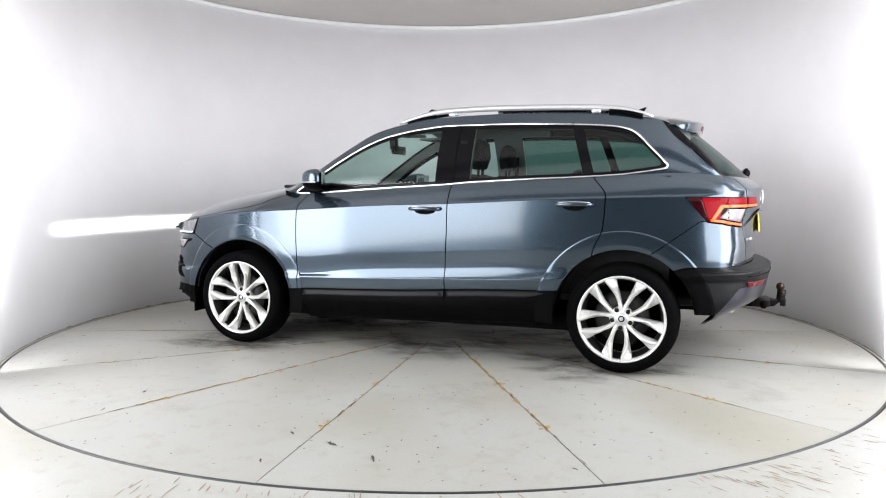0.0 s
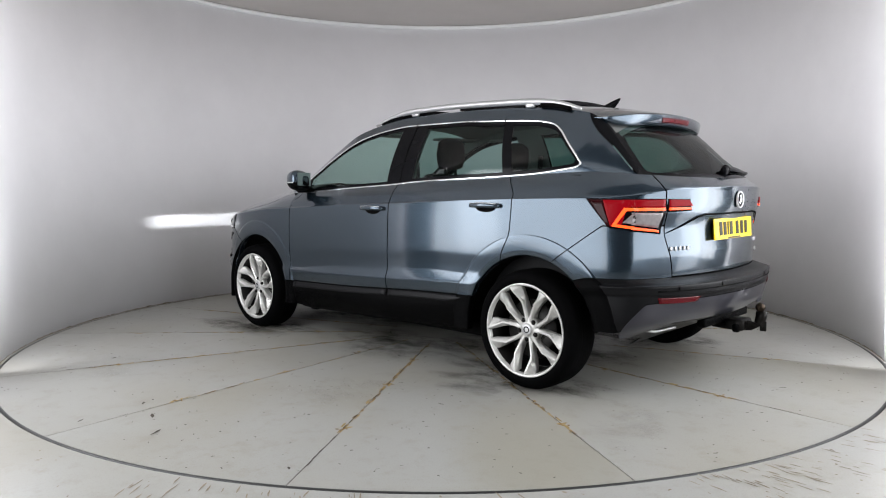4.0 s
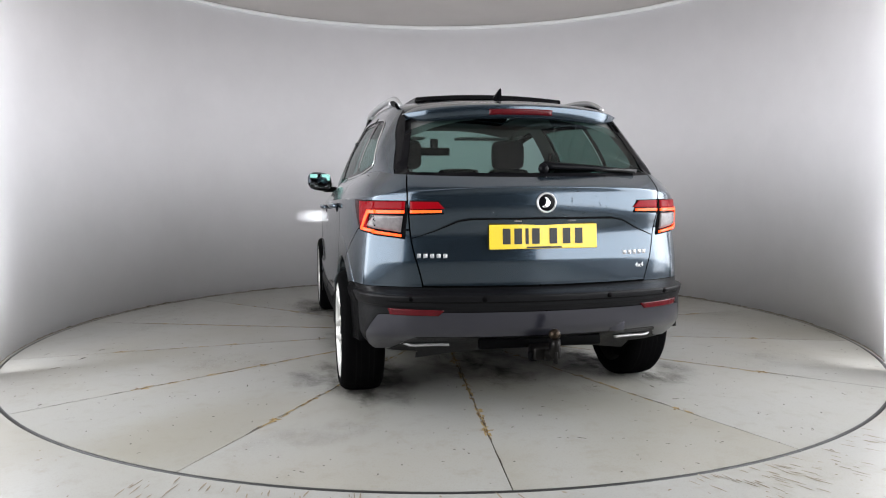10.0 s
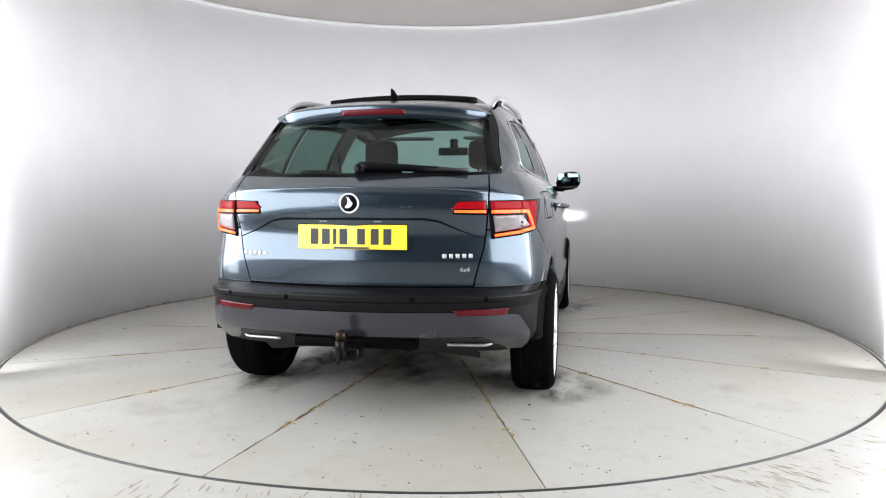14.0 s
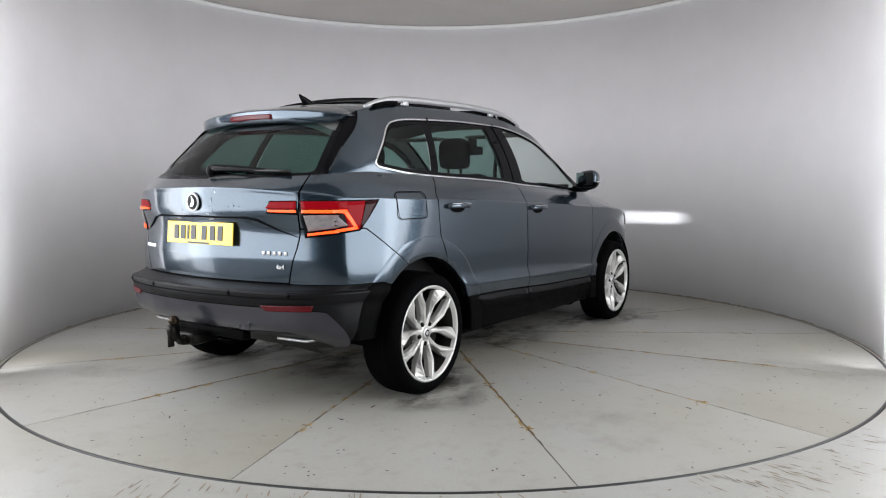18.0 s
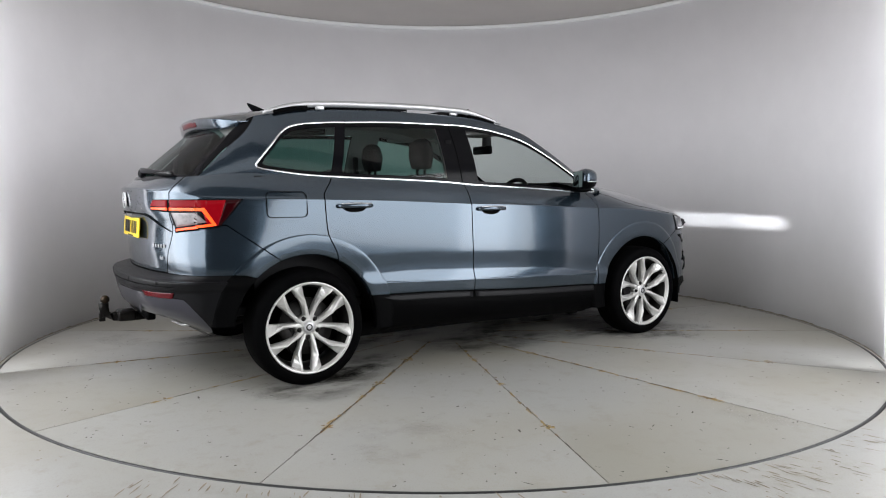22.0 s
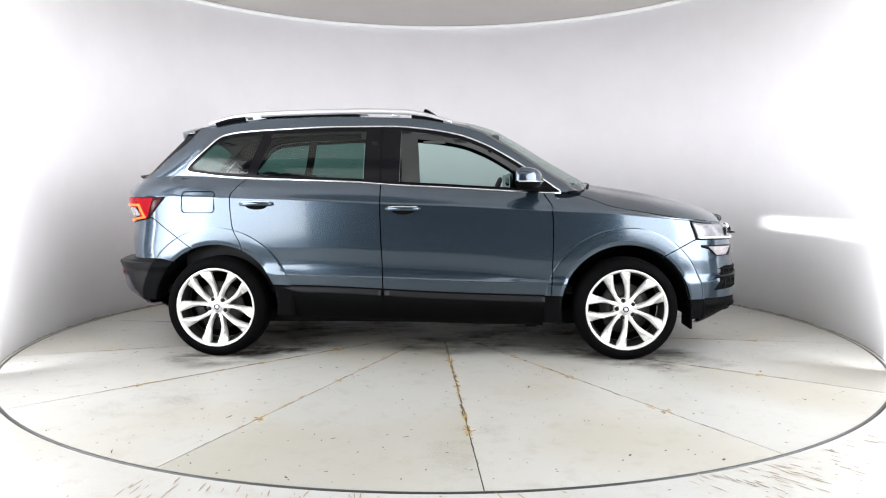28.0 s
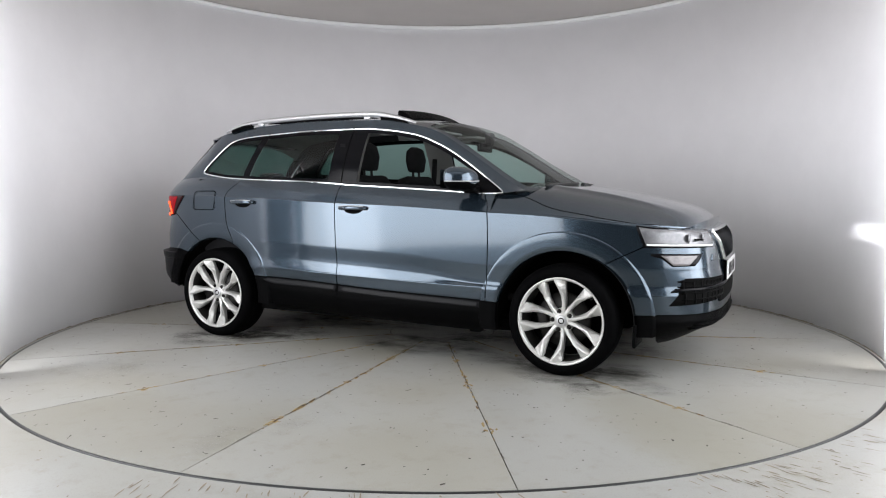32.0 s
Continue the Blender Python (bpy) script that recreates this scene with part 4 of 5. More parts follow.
loop = [(y, float(DLO_LO(y))) for y in np.linspace(0.80, -1.63, 60)]
loop += [(-1.652, 1.212), (-1.657, 1.228)]
loop += [(y, float(DLO_UP(y))) for y in np.concatenate([np.linspace(-1.645, -1.42, 14), np.linspace(-1.38, 0.80, 58)])]
chrome_path = [(cabin_x(y, z) + 0.001, y, z) for y, z in loop]
pair("window_chrome", sweep(chrome_path, 0.0105, 0.004, closed=True, normal=(1, 0, 0.25)), M_CHROME, car, "bright chrome window trim")
for nm, yy, zz in (("trim_joint", -0.355, 0), ("trim_joint", -1.09, 0)):
    pair(nm, sweep([(cabin_x(yy, z) + 0.006, yy, z) for z in (float(DLO_UP(yy)) - 0.011, float(DLO_UP(yy)) + 0.013)], 0.004, 0.003, normal=(1, 0, 0.2)), M_DARK, car)
# joint between the doors on the pillar
pair("door_joint", sweep([(cabin_x(float(SEAM_M(z)) - 0.005, z) - 0.001, float(SEAM_M(z)) - 0.005, z) for z in np.linspace(1.13, 1.49, 8)], 0.005, 0.002, normal=(1, 0, 0.3)), M_DARK, car)

# ---- wheels ----


def wheel_parts(parent, out):
    """A 19-inch wheel with five pairs of flared spokes, its face at x = 0 towards out (+1 or -1)."""
    R, RT = 0.257, 0.328

    def add(name, vf, material, label="", par=None, smooth=True):
        v = [(p[0] * out, p[1], p[2]) for p in vf[0]]
        f = vf[1] if out > 0 else [tuple(reversed(q)) for q in vf[1]]
        return mesh_part(name, v, f, material, par or parent, label, smooth)

    tyre = add("tyre", lathe([(-0.222, 0.246), (-0.226, 0.268), (-0.224, 0.297), (-0.212, 0.318), (-0.19, 0.326), (-0.12, RT), (-0.05, 0.326), (-0.026, 0.319), (-0.008, 0.302), (-0.002, 0.283), (-0.003, 0.266), (-0.012, 0.256)], 96), M_TYRE, "black low-profile tyre")
    for d in (-0.165, -0.14, -0.1, -0.075):
        add("groove", lathe([(d - 0.004, RT - 0.001), (d, RT + 0.0004), (d + 0.004, RT - 0.001)], 64), M_DARK, par=tyre)
    rim = add("rim", lathe([(-0.030, 0.238), (-0.022, 0.241), (-0.010, 0.244), (-0.006, 0.252), (-0.008, 0.2575), (-0.018, 0.257)], 96), M_WHEEL, "silver alloy rim")
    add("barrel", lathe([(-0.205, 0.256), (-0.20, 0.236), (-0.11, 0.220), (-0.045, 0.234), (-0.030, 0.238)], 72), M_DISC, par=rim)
    # distance from the hub, inner edge beside the pair's axis, crest, outer edge
    stations = ((0.040, 0.006, 0.018, 0.031), (0.062, 0.012, 0.026, 0.041), (0.078, 0.020, 0.033, 0.046), (0.093, 0.026, 0.0385, 0.050), (0.115, 0.0295, 0.046, 0.056),
                (0.140, 0.033, 0.0545, 0.064), (0.150, 0.033, 0.0560, 0.067), (0.172, 0.0315, 0.0510, 0.0735), (0.198, 0.0285, 0.0450, 0.0820), (0.220, 0.0250, 0.0400, 0.0890), (0.242, 0.0225, 0.0350, 0.0950))
    for k in range(5):
        ax = radians(90 + 72 * k)
        ca, sa = math.cos(ax), math.sin(ax)
        for sg in (-1, 1):
            v, f = [], []
            for d, q0, qc, q1 in stations:
                dep = -0.044 + 0.037 * min(1, d / 0.22)**1.5
                drop = 0.004 + 0.024 * min(1, max(0, (d - 0.10) / 0.08))
                sec = ((q0, -0.050), (q0, -0.022), (qc - 0.009, -0.004), (qc - 0.004, 0.0), (qc + 0.004, 0.0), (q1 - 0.002, -drop), (q1, -drop - 0.004), (q1, -0.054))
                for q, z in (sec if sg > 0 else tuple(reversed(sec))):
                    v.append((dep + z, d * ca - sg * q * sa, d * sa + sg * q * ca))
            m = 8
            for i in range(len(stations) - 1):
                for j in range(m):
                    p, q = i * m, (i + 1) * m
                    f.append((p + j, q + j, q + (j + 1) % m, p + (j + 1) % m))
            f.append(tuple(range(m)))
            f.append(tuple((len(stations) - 1) * m + j for j in range(m))[::-1])
            add("spoke", (v, f), M_WHEEL, par=rim, smooth=False)
    add("hub", lathe([(-0.11, 0.070), (-0.062, 0.072), (-0.050, 0.070), (-0.045, 0.060), (-0.044, 0.036), (-0.040, 0.033)], 60), M_WHEEL, par=rim)
    add("centre_cap", lathe([(-0.046, 0.034), (-0.036, 0.032), (-0.033, 0.027), (-0.033, 0.0001)], 40), M_SATIN, "silver centre cap", par=rim)
    v, f = lathe([(0.0, 0.019), (0.0014, 0.018), (0.0014, 0.013), (0.0, 0.012)], 32)
    add("cap_emblem", ([(p[0] - 0.033, p[1], p[2]) for p in v], f), M_GBLACK, par=rim)
    for k in range(5):
        a = radians(90 + 72 * k)
        v, f = lathe([(-0.06, 0.0135), (-0.044, 0.0135), (-0.044, 0.0095), (-0.038, 0.009), (-0.036, 0.007), (-0.036, 0.0001)], 18)
        add("wheel_bolt", ([(p[0], p[1] + 0.056 * math.cos(a), p[2] + 0.056 * math.sin(a)) for p in v], f), M_STEELDARK, par=rim)
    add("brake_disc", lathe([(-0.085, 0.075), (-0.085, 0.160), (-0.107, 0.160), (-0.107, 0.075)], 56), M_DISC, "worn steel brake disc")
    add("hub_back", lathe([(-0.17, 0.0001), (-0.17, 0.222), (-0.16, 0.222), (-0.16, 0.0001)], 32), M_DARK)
    bm = box(-0.097 * out, 0.12 * -1, 0.0, 0.05, 0.07, 0.16, 0.012)
    part("brake_caliper", bm, M_STEELDARK, parent)
    add("valve", ([(p[0] - 0.012, p[1] + 0.212, p[2] + 0.085) for p in lathe([(-0.02, 0.004), (0.008, 0.004), (0.010, 0.0001)], 10)[0]], lathe([(-0.02, 0.004), (0.008, 0.004), (0.010, 0.0001)], 10)[1]), M_INK, par=rim)


for nm, sx, wy, face, turn in (("front_wheel", 1, AX_F, 0.910, 16), ("front_wheel", -1, AX_F, 0.910, 68), ("rear_wheel", 1, AX_R, 0.905, 31), ("rear_wheel", -1, AX_R, 0.905, 42)):
    w = new(nm)
    w.parent = car
    w.matrix_basis = pose(sx * face, wy, 0.3265, turn, 0, 0)
    wheel_parts(w, sx)
    # wheel-house liner
    v, f = [], []
    n = 28
    for i in range(n + 1):
        a = radians(-7 + 194 * i / n) if wy > 0 else radians(8 + 164 * i / n)
        for x, r in ((0.862, R_ARCH + 0.006), (0.83, R_ARCH + 0.004), (0.52, R_ARCH - 0.004), (0.50, 0.05)):
            v.append((sx * x, wy + r * math.cos(a), HUB_Z + r * math.sin(a)))
    for i in range(n):
        for k in range(3):
            f.append((4 * i + k, 4 * i + k + 1, 4 * i + k + 5, 4 * i + k + 4))
    mesh_part("wheel_house", v, f, M_DARK, car)

# air deflectors before the front wheels
for sx in (-1, 1):
    part("air_deflector", box(sx * 0.76, 1.625, 0.265, 0.20, 0.016, 0.13, 0.005, m=None), M_CLAD, car, "black rubber air deflector")
# underside
part("underbody", box(0, 0.0, 0.255, 1.50, 2.5, 0.09, 0.02), M_DARK, car)
part("boot_floor", box(0, -1.62, 0.375, 0.95, 0.66, 0.08, 0.02), M_DARK, car)
part("axle_beam", box(0, AX_R, 0.25, 1.2, 0.1, 0.08, 0.02), M_DARK, car)
for sx in (-1, 1):
    part("jack_point", box(sx * 0.74, 0.62, 0.215, 0.06, 0.08, 0.05, 0.01), M_DARK, car)

# ---- door handles, flap ----
for nm, y0, y1, zc in (("front_door_handle", -0.306, -0.094, 0.964), ("rear_door_handle", -1.25, -1.038, 0.996)):
    for sx in (1, -1):
        h = new(nm)
        h.parent = car
        cup_c = Vector(on_body(zc - 0.012, y=(y0 + y1) / 2))
        v, f = patch(lambda u, w: (lambda a, q: (sx * (cup_c.x + 0.004 - 0.002 * q), (y0 + y1) / 2 + 0.070 * q * math.cos(a), zc - 0.010 + 0.026 * q * math.sin(a)))(u * math.tau, w), 24, 5)
        mesh_part("recess", v, f, M_DARK, h)
        path = []
        for i in range(15):
            u = i / 14
            y = y0 + (y1 - y0) * u
            z = zc + 0.004 * math.sin(math.pi * u)
            path.append((sx * (on_body(zc, y=y).x + 0.004 + 0.030 * math.sin(math.pi * u)**0.5), y, z))
        mesh_part("grip", *sweep(path, 0.030, 0.016, normal=(sx, 0, 0.15), taper=lambda u: 0.55 + 0.45 * math.sin(math.pi * u)**0.4), M_PAINT, h)
        path = [(p[0] + sx * 0.010, p[1], p[2] + 0.012) for p in path[1:-1]]
        mesh_part("chrome_strip", *sweep(path, 0.005, 0.003, normal=(sx, 0, 0.3)), M_SATIN, h, "thin silver strip")


def ring_line(pts, out, width, material, name, parent, sx=1, height=0.0015, closed=True, end="side"):
    path = []
    for a, z in pts:
        p = on_body(z, y=a, out=out) if end == "side" else on_body(z, x=a, end=end, out=out)
        path.append((sx * p.x, p.y, p.z))
    nrm = (sx, 0, 0) if end == "side" else (0, -1 if end == "rear" else 1, 0)
    return mesh_part(name, *sweep(path, width, height, closed=closed, normal=nrm), material, parent)


def rounded(y0, z0, y1, z1, r, n=5):
    pts = []
    for cy, cz, a0 in ((y1 - r, z1 - r, 0), (y0 + r, z1 - r, 90), (y0 + r, z0 + r, 180), (y1 - r, z0 + r, 270)):
        for i in range(n + 1):
            a = radians(a0 + 90 * i / n)
            pts.append((cy + r * math.cos(a), cz + r * math.sin(a)))
    return pts


flap = new("fuel_flap")
flap.parent = car
ring_line(rounded(-1.645, 0.940, -1.425, 1.078, 0.026), 0.006, 0.004, M_DARK, "flap_joint", flap)

# ---- roof rails, aerial, deflector, sunroof ----
for sx in (-1, 1):
    rail = new("roof_rail")
    rail.parent = car
    RZ = curve((0.10, 1.530), (0.03, 1.552), (-0.118, 1.586), (-0.23, 1.600), (-0.533, 1.607), (-1.06, 1.597), (-1.36, 1.577), (-1.50, 1.545), (-1.56, 1.522))
    path = [(sx * (0.575 - 0.01 * u), y, float(RZ(y))) for u, y in ((i / 40, 0.10 - 1.66 * i / 40) for i in range(41))]
    mesh_part("rail_bar", *sweep(path, 0.034, 0.020, normal=(sx * 0.5, 0, 1), taper=lambda u: 0.55 + 0.45 * min(1, 6 * u, 6 * (1 - u))), M_SATIN, rail, "satin silver bar")
    for y0, y1 in ((0.04, -0.17), (-1.30, -1.50)):
        path = [(sx * 0.572, y, float(RZ(y)) - 0.020) for y in np.linspace(y0, y1, 8)]
        mesh_part("rail_foot", *sweep(path, 0.022, 0.018, normal=(sx * 0.5, 0, 1)), M_CLAD, rail, "black rail foot")
    for y in (-0.28, -1.22):
        part("rail_post", box(sx * 0.572, y, float(RZ(y)) - 0.018, 0.022, 0.055, 0.026, 0.006), M_SATIN, rail)
v, f = [], []
for i in range(9):
    t = i / 8
    z = 1.572 + 0.068 * t
    l, w = 0.13 * (1 - t)**0.8 + 0.012, 0.026 * (1 - t)**0.7 + 0.003
    y1 = -1.36 - 0.115 * t
    for k in range(10):
        a = k * math.tau / 10
        v.append((w * math.cos(a), y1 + l * 0.5 * math.sin(a), z))
for i in range(8):
    for k in range(10):
        f.append((10 * i + k, 10 * i + (k + 1) % 10, 10 * i + 10 + (k + 1) % 10, 10 * i + 10 + k))
f.append(tuple(80 + k for k in range(10)))
mesh_part("roof_aerial", v, f, M_GBLACK, car, "black shark-fin aerial")
# raised sunroof pane, slid back, and its wind deflector
sr_ = new("sunroof")
sr_.parent = car
v, f = patch(lambda u, w: (-0.43 + 0.86 * u, -0.55 - 0.72 * w, 1.640 - 0.010 * w - 0.022 * (2 * u - 1)**2 + 0.006 * math.sin(math.pi * w)), 16, 8, back=lambda u, w: (-0.43 + 0.86 * u, -0.55 - 0.72 * w, 1.618 - 0.010 * w - 0.022 * (2 * u - 1)**2))
mesh_part("glass_panel", v, f, M_GBLACK, sr_, "raised black glass sunroof panel")
v, f = patch(lambda u, w: (-0.47 + 0.94 * u, 0.015 - 0.085 * w - 0.02 * (2 * u - 1)**2, 1.585 + 0.068 * w**0.8 - 0.020 * (2 * u - 1)**2), 20, 5, back=lambda u, w: (-0.46 + 0.92 * u, 0.0 - 0.085 * w - 0.02 * (2 * u - 1)**2, 1.575 + 0.05 * w - 0.020 * (2 * u - 1)**2))
mesh_part("wind_deflector", v, f, M_CLAD, sr_, "raised black wind deflector")

# ---- spoiler ----
v, f = [], []
SPX = np.linspace(-0.575, 0.575, 45)
SP = ((-1.640, 0.008), (-1.720, 0.002), (-1.800, -0.010), (-1.866, -0.022), (-1.890, -0.028), (-1.893, -0.034), (-1.878, -0.085), (-1.860, -0.094), (-1.80, -0.090), (-1.74, -0.070))
for x in SPX:
    k = abs(x) / 0.575
    zt = 1.537 - 0.034 * k**2.2 - 0.030 * k**9
    for y, dz in SP:
        back = max(0.0, (-1.66 - y) / 0.233)
        v.append((x, -1.64 + (y + 1.64) * 0.838 + (0.080 * k**2 + 0.075 * k**8) * back, zt + dz * (1 - 0.93 * k**10)))
m = len(SP)
for i in range(len(SPX) - 1):
    for k in range(m - 1):
        f.append((m * i + k, m * i + m + k, m * i + m + 1 + k, m * i + 1 + k))
f += [tuple(range(m))[::-1], tuple(m * (len(SPX) - 1) + k for k in range(m))]
spoiler = mesh_part("roof_spoiler", v, f, M_PAINT, car, "slate blue roof spoiler")
for k in (len(f) - 2, len(f) - 1):
    spoiler.data.polygons[k].use_smooth = False
v, f = patch(lambda u, w: (-0.165 + 0.33 * u, -1.8535 + 0.0075 * (2 * u - 1)**2 + 0.0068 * (1 - w), 1.462 + 0.028 * w - 0.003 * (2 * u - 1)**2), 16, 3, back=lambda u, w: (-0.165 + 0.33 * u, -1.835, 1.462 + 0.026 * w))
mesh_part("brake_light", v, f, M_REDDARK, spoiler, "red high-level brake light")

# ---- tail lamps ----


def wrap(s, z, out=0.0):
    """s runs along the rear corner: below 1 it is y on the side, from 1 the way inward along the rear."""
    if s < 1:
        y = -1.70 - 0.30 * s
        return on_body(z, y=y, out=out)
    x = 0.770 - (s - 1) * 0.35
    return on_body(z, x=x, end="rear", out=out)


def s_of_x(x):
    return 1 + (0.770 - x) / 0.35


def lamp_patch(corners, out, nu=14, nv=6, lift=0.006):
    """A lens between four (s, z) corners: lower outer, lower inner, upper inner, upper outer."""
    (s0, z0), (s1, z1), (s2, z2), (s3, z3) = corners

    def at(u, w, o):
        s = (s0 + (s1 - s0) * u) * (1 - w) + (s3 + (s2 - s3) * u) * w
        z = (z0 + (z1 - z0) * u) * (1 - w) + (z3 + (z2 - z3) * u) * w
        return wrap(s, z, o)
    return patch(lambda u, w: at(u, w, out), nu, nv, back=lambda u, w: at(u, w, out - lift))


def both_sides(name, vf, material, parents, label=""):
    mesh_part(name, *vf, material, parents[0], label)
    mesh_part(name, *mirrored(*vf), material, parents[1], label)


S_GATE = s_of_x(0.622)
S_IN = s_of_x(0.445)
lamps = [new("tail_lamp"), new("tail_lamp")]
for o in lamps:
    o.parent = car
# dark housing, red lens, glowing C-shaped tube, clear reversing lamp
both_sides("housing", lamp_patch([(0.62, 0.895), (S_GATE - 0.02, 0.862), (S_GATE + 0.01, 1.040), (0.20, 1.043)], 0.003), M_GBLACK, lamps, "black lamp housing")
both_sides("lens", lamp_patch([(0.64, 0.905), (0.80, 0.898), (0.92, 1.034), (0.50, 1.036)], 0.008), M_RED, lamps, "red lamp lens")
both_sides("dark_lens", lamp_patch([(0.60, 0.905), (0.64, 0.905), (0.50, 1.036), (0.25, 1.038)], 0.007, 6), M_REDDEEP, lamps, "dark red lens tip")
both_sides("upper_lens", lamp_patch([(0.80, 1.000), (S_GATE - 0.03, 1.000), (S_GATE - 0.02, 1.036), (0.80, 1.036)], 0.008), M_RED, lamps)
both_sides("light_bar", lamp_patch([(0.84, 0.981), (S_GATE - 0.03, 0.982), (S_GATE - 0.03, 0.996), (0.83, 0.996)], 0.012), M_REDGLOW, lamps, "glowing red light bar")
both_sides("light_bar", lamp_patch([(0.67, 0.908), (0.715, 0.905), (0.90, 0.990), (0.84, 0.996)], 0.012), M_REDGLOW, lamps)
both_sides("light_bar", lamp_patch([(0.67, 0.904), (S_GATE - 0.06, 0.873), (S_GATE - 0.06, 0.884), (0.68, 0.917)], 0.012), M_REDGLOW, lamps)
both_sides("reversing_lamp", lamp_patch([(0.82, 0.922), (S_GATE - 0.07, 0.894), (S_GATE - 0.05, 0.970), (0.98, 0.972)], 0.008), M_CLEARLENS, lamps, "clear reversing lamp")
both_sides("gate_housing", lamp_patch([(S_GATE + 0.02, 0.972), (S_IN - 0.05, 0.978), (S_IN - 0.10, 1.038), (S_GATE + 0.03, 1.040)], 0.003), M_GBLACK, lamps)
both_sides("gate_lens", lamp_patch([(S_GATE + 0.04, 1.000), (S_IN - 0.045, 1.003), (S_IN - 0.125, 1.034), (S_GATE + 0.04, 1.036)], 0.007), M_RED, lamps)
both_sides("gate_light_bar", lamp_patch([(S_GATE + 0.04, 0.983), (S_IN - 0.08, 0.986), (S_IN - 0.08, 0.996), (S_GATE + 0.04, 0.996)], 0.009), M_REDGLOW, lamps, "glowing red light bar")
# bumper reflectors
refl = [new("bumper_reflector"), new("bumper_reflector")]
for o in refl:
    o.parent = car
both_sides("reflector", lamp_patch([(s_of_x(0.705), 0.523), (s_of_x(0.50), 0.523), (s_of_x(0.475), 0.549), (s_of_x(0.715), 0.552)], 0.006), M_REDDARK, refl, "red bumper reflector")

# ---- tailgate details ----
plate = new("rear_number_plate")
plate.parent = car
PM = Matrix.Translation((0.0, on_body(0.87, x=0.0, end="rear").y - 0.007, 0.873)) @ Matrix.Rotation(radians(-4), 4, "X")
bm = box(0, 0, 0, 0.522, 0.008, 0.113, 0.003, m=PM)
part("plate_sheet", bm, M_YELLOW, plate, "yellow number plate", smooth=False)
for x in (-0.18, -0.125, -0.082, -0.04, 0.045, 0.11, 0.17):
    part("plate_bar", box(x, -0.0055, 0.002, 0.036 if x not in (-0.082,) else 0.014, 0.003, 0.072, m=PM), M_INK, plate, smooth=False)
part("plate_bar", box(0, -0.0055, -0.050, 0.17, 0.003, 0.008, m=PM), M_INK, plate, smooth=False)
# black strip over the plate: shade under the body-coloured crease, put in as colour
lip = []
for x, z in ((-0.60, 0.865), (-0.50, 0.900), (-0.40, 0.945), (-0.34, 0.955), (0, 0.957), (0.34, 0.955), (0.40, 0.945), (0.50, 0.900), (0.60, 0.865)):
    p = on_body(z, x=abs(x), end="rear", out=0.004)
    lip.append((math.copysign(p.x, x), p.y, p.z))
mesh_part("gate_lip_shade", *sweep(lip, 0.008, 0.006, normal=(0, -1, 0.0), taper=lambda u: 0.25 + 0.75 * min(1, 3.4 * u, 3.4 * (1 - u))), M_DARK, car, "dark recess edge over the number plate")
for sx in (-1, 1):
    part("plate_lamp", box(sx * 0.13, on_body(0.945, x=0.1, end="rear").y - 0.014, 0.946, 0.035, 0.012, 0.006, 0.002), M_CLEARLENS, car)
# emblem disc
em = new("rear_emblem")
em.parent = car
ey = on_body(1.029, x=0.0, end="rear").y - 0.006
for prof, m_, nm in (([(0.0, 0.045), (0.005, 0.043), (0.006, 0.040), (0.006, 0.0001)], M_GBLACK, "emblem_disc"), ([(0.0, 0.0475), (0.007, 0.0465), (0.009, 0.043), (0.006, 0.0385)], M_SATIN, "emblem_ring")):
    v, f = lathe(prof, 48)
    mesh_part(nm, [(p[1], ey - p[0], 1.029 + p[2]) for p in v], f, m_, em, "round chrome emblem ring" if m_ is M_SATIN else "")
for a, l in ((0.0, 0.048), (0.5, 0.042), (1.0, 0.034)):
    path = [(-0.018 + 0.012 * a + 0.012 * t * (1 - t) * 4 + 0.012 * t, ey - 0.007, 1.029 - 0.022 + l * t) for t in np.linspace(0, 1, 8)]
    mesh_part("emblem_bar", *sweep(path, 0.008, 0.002, normal=(0, -1, 0)), M_CHROME, em)


# water drops left on the tailgate
M_DROP = mat("water_drops", (1.0, 1.0, 1.0), 0.03, trans=1.0, ior=1.33)
drng = random.Random(8)
bm = bmesh.new()
for i in range(46):
    x, z = drng.gauss(0.12, 0.20), drng.uniform(0.965, 1.085)
    if abs(x) > 0.42 or math.hypot(x, z - 1.029) < 0.06:
        continue
    p = on_body(z, x=abs(x), end="rear", out=0.0005)
    r = drng.uniform(0.0016, 0.0042)
    bmesh.ops.create_icosphere(bm, subdivisions=2, radius=r, matrix=Matrix.Translation((math.copysign(p.x, x), p.y, z)) @ Matrix.Diagonal((1, 0.6, 1.1, 1)))
drops = part("water_drops", bm, M_DROP, car, "clear water drops on the tailgate")
drops["kind"] = "stuff"


def badge(name, xs, z, h, w):
    o = new(name)
    o.parent = car
    for x in xs:
        p = on_body(z, x=abs(x), end="rear", out=0.002)
        part("badge_bar", box(math.copysign(p.x, x), p.y, z, w * 0.8, 0.004, h * 0.85, 0.001, 1), M_SATIN, o)
    return o


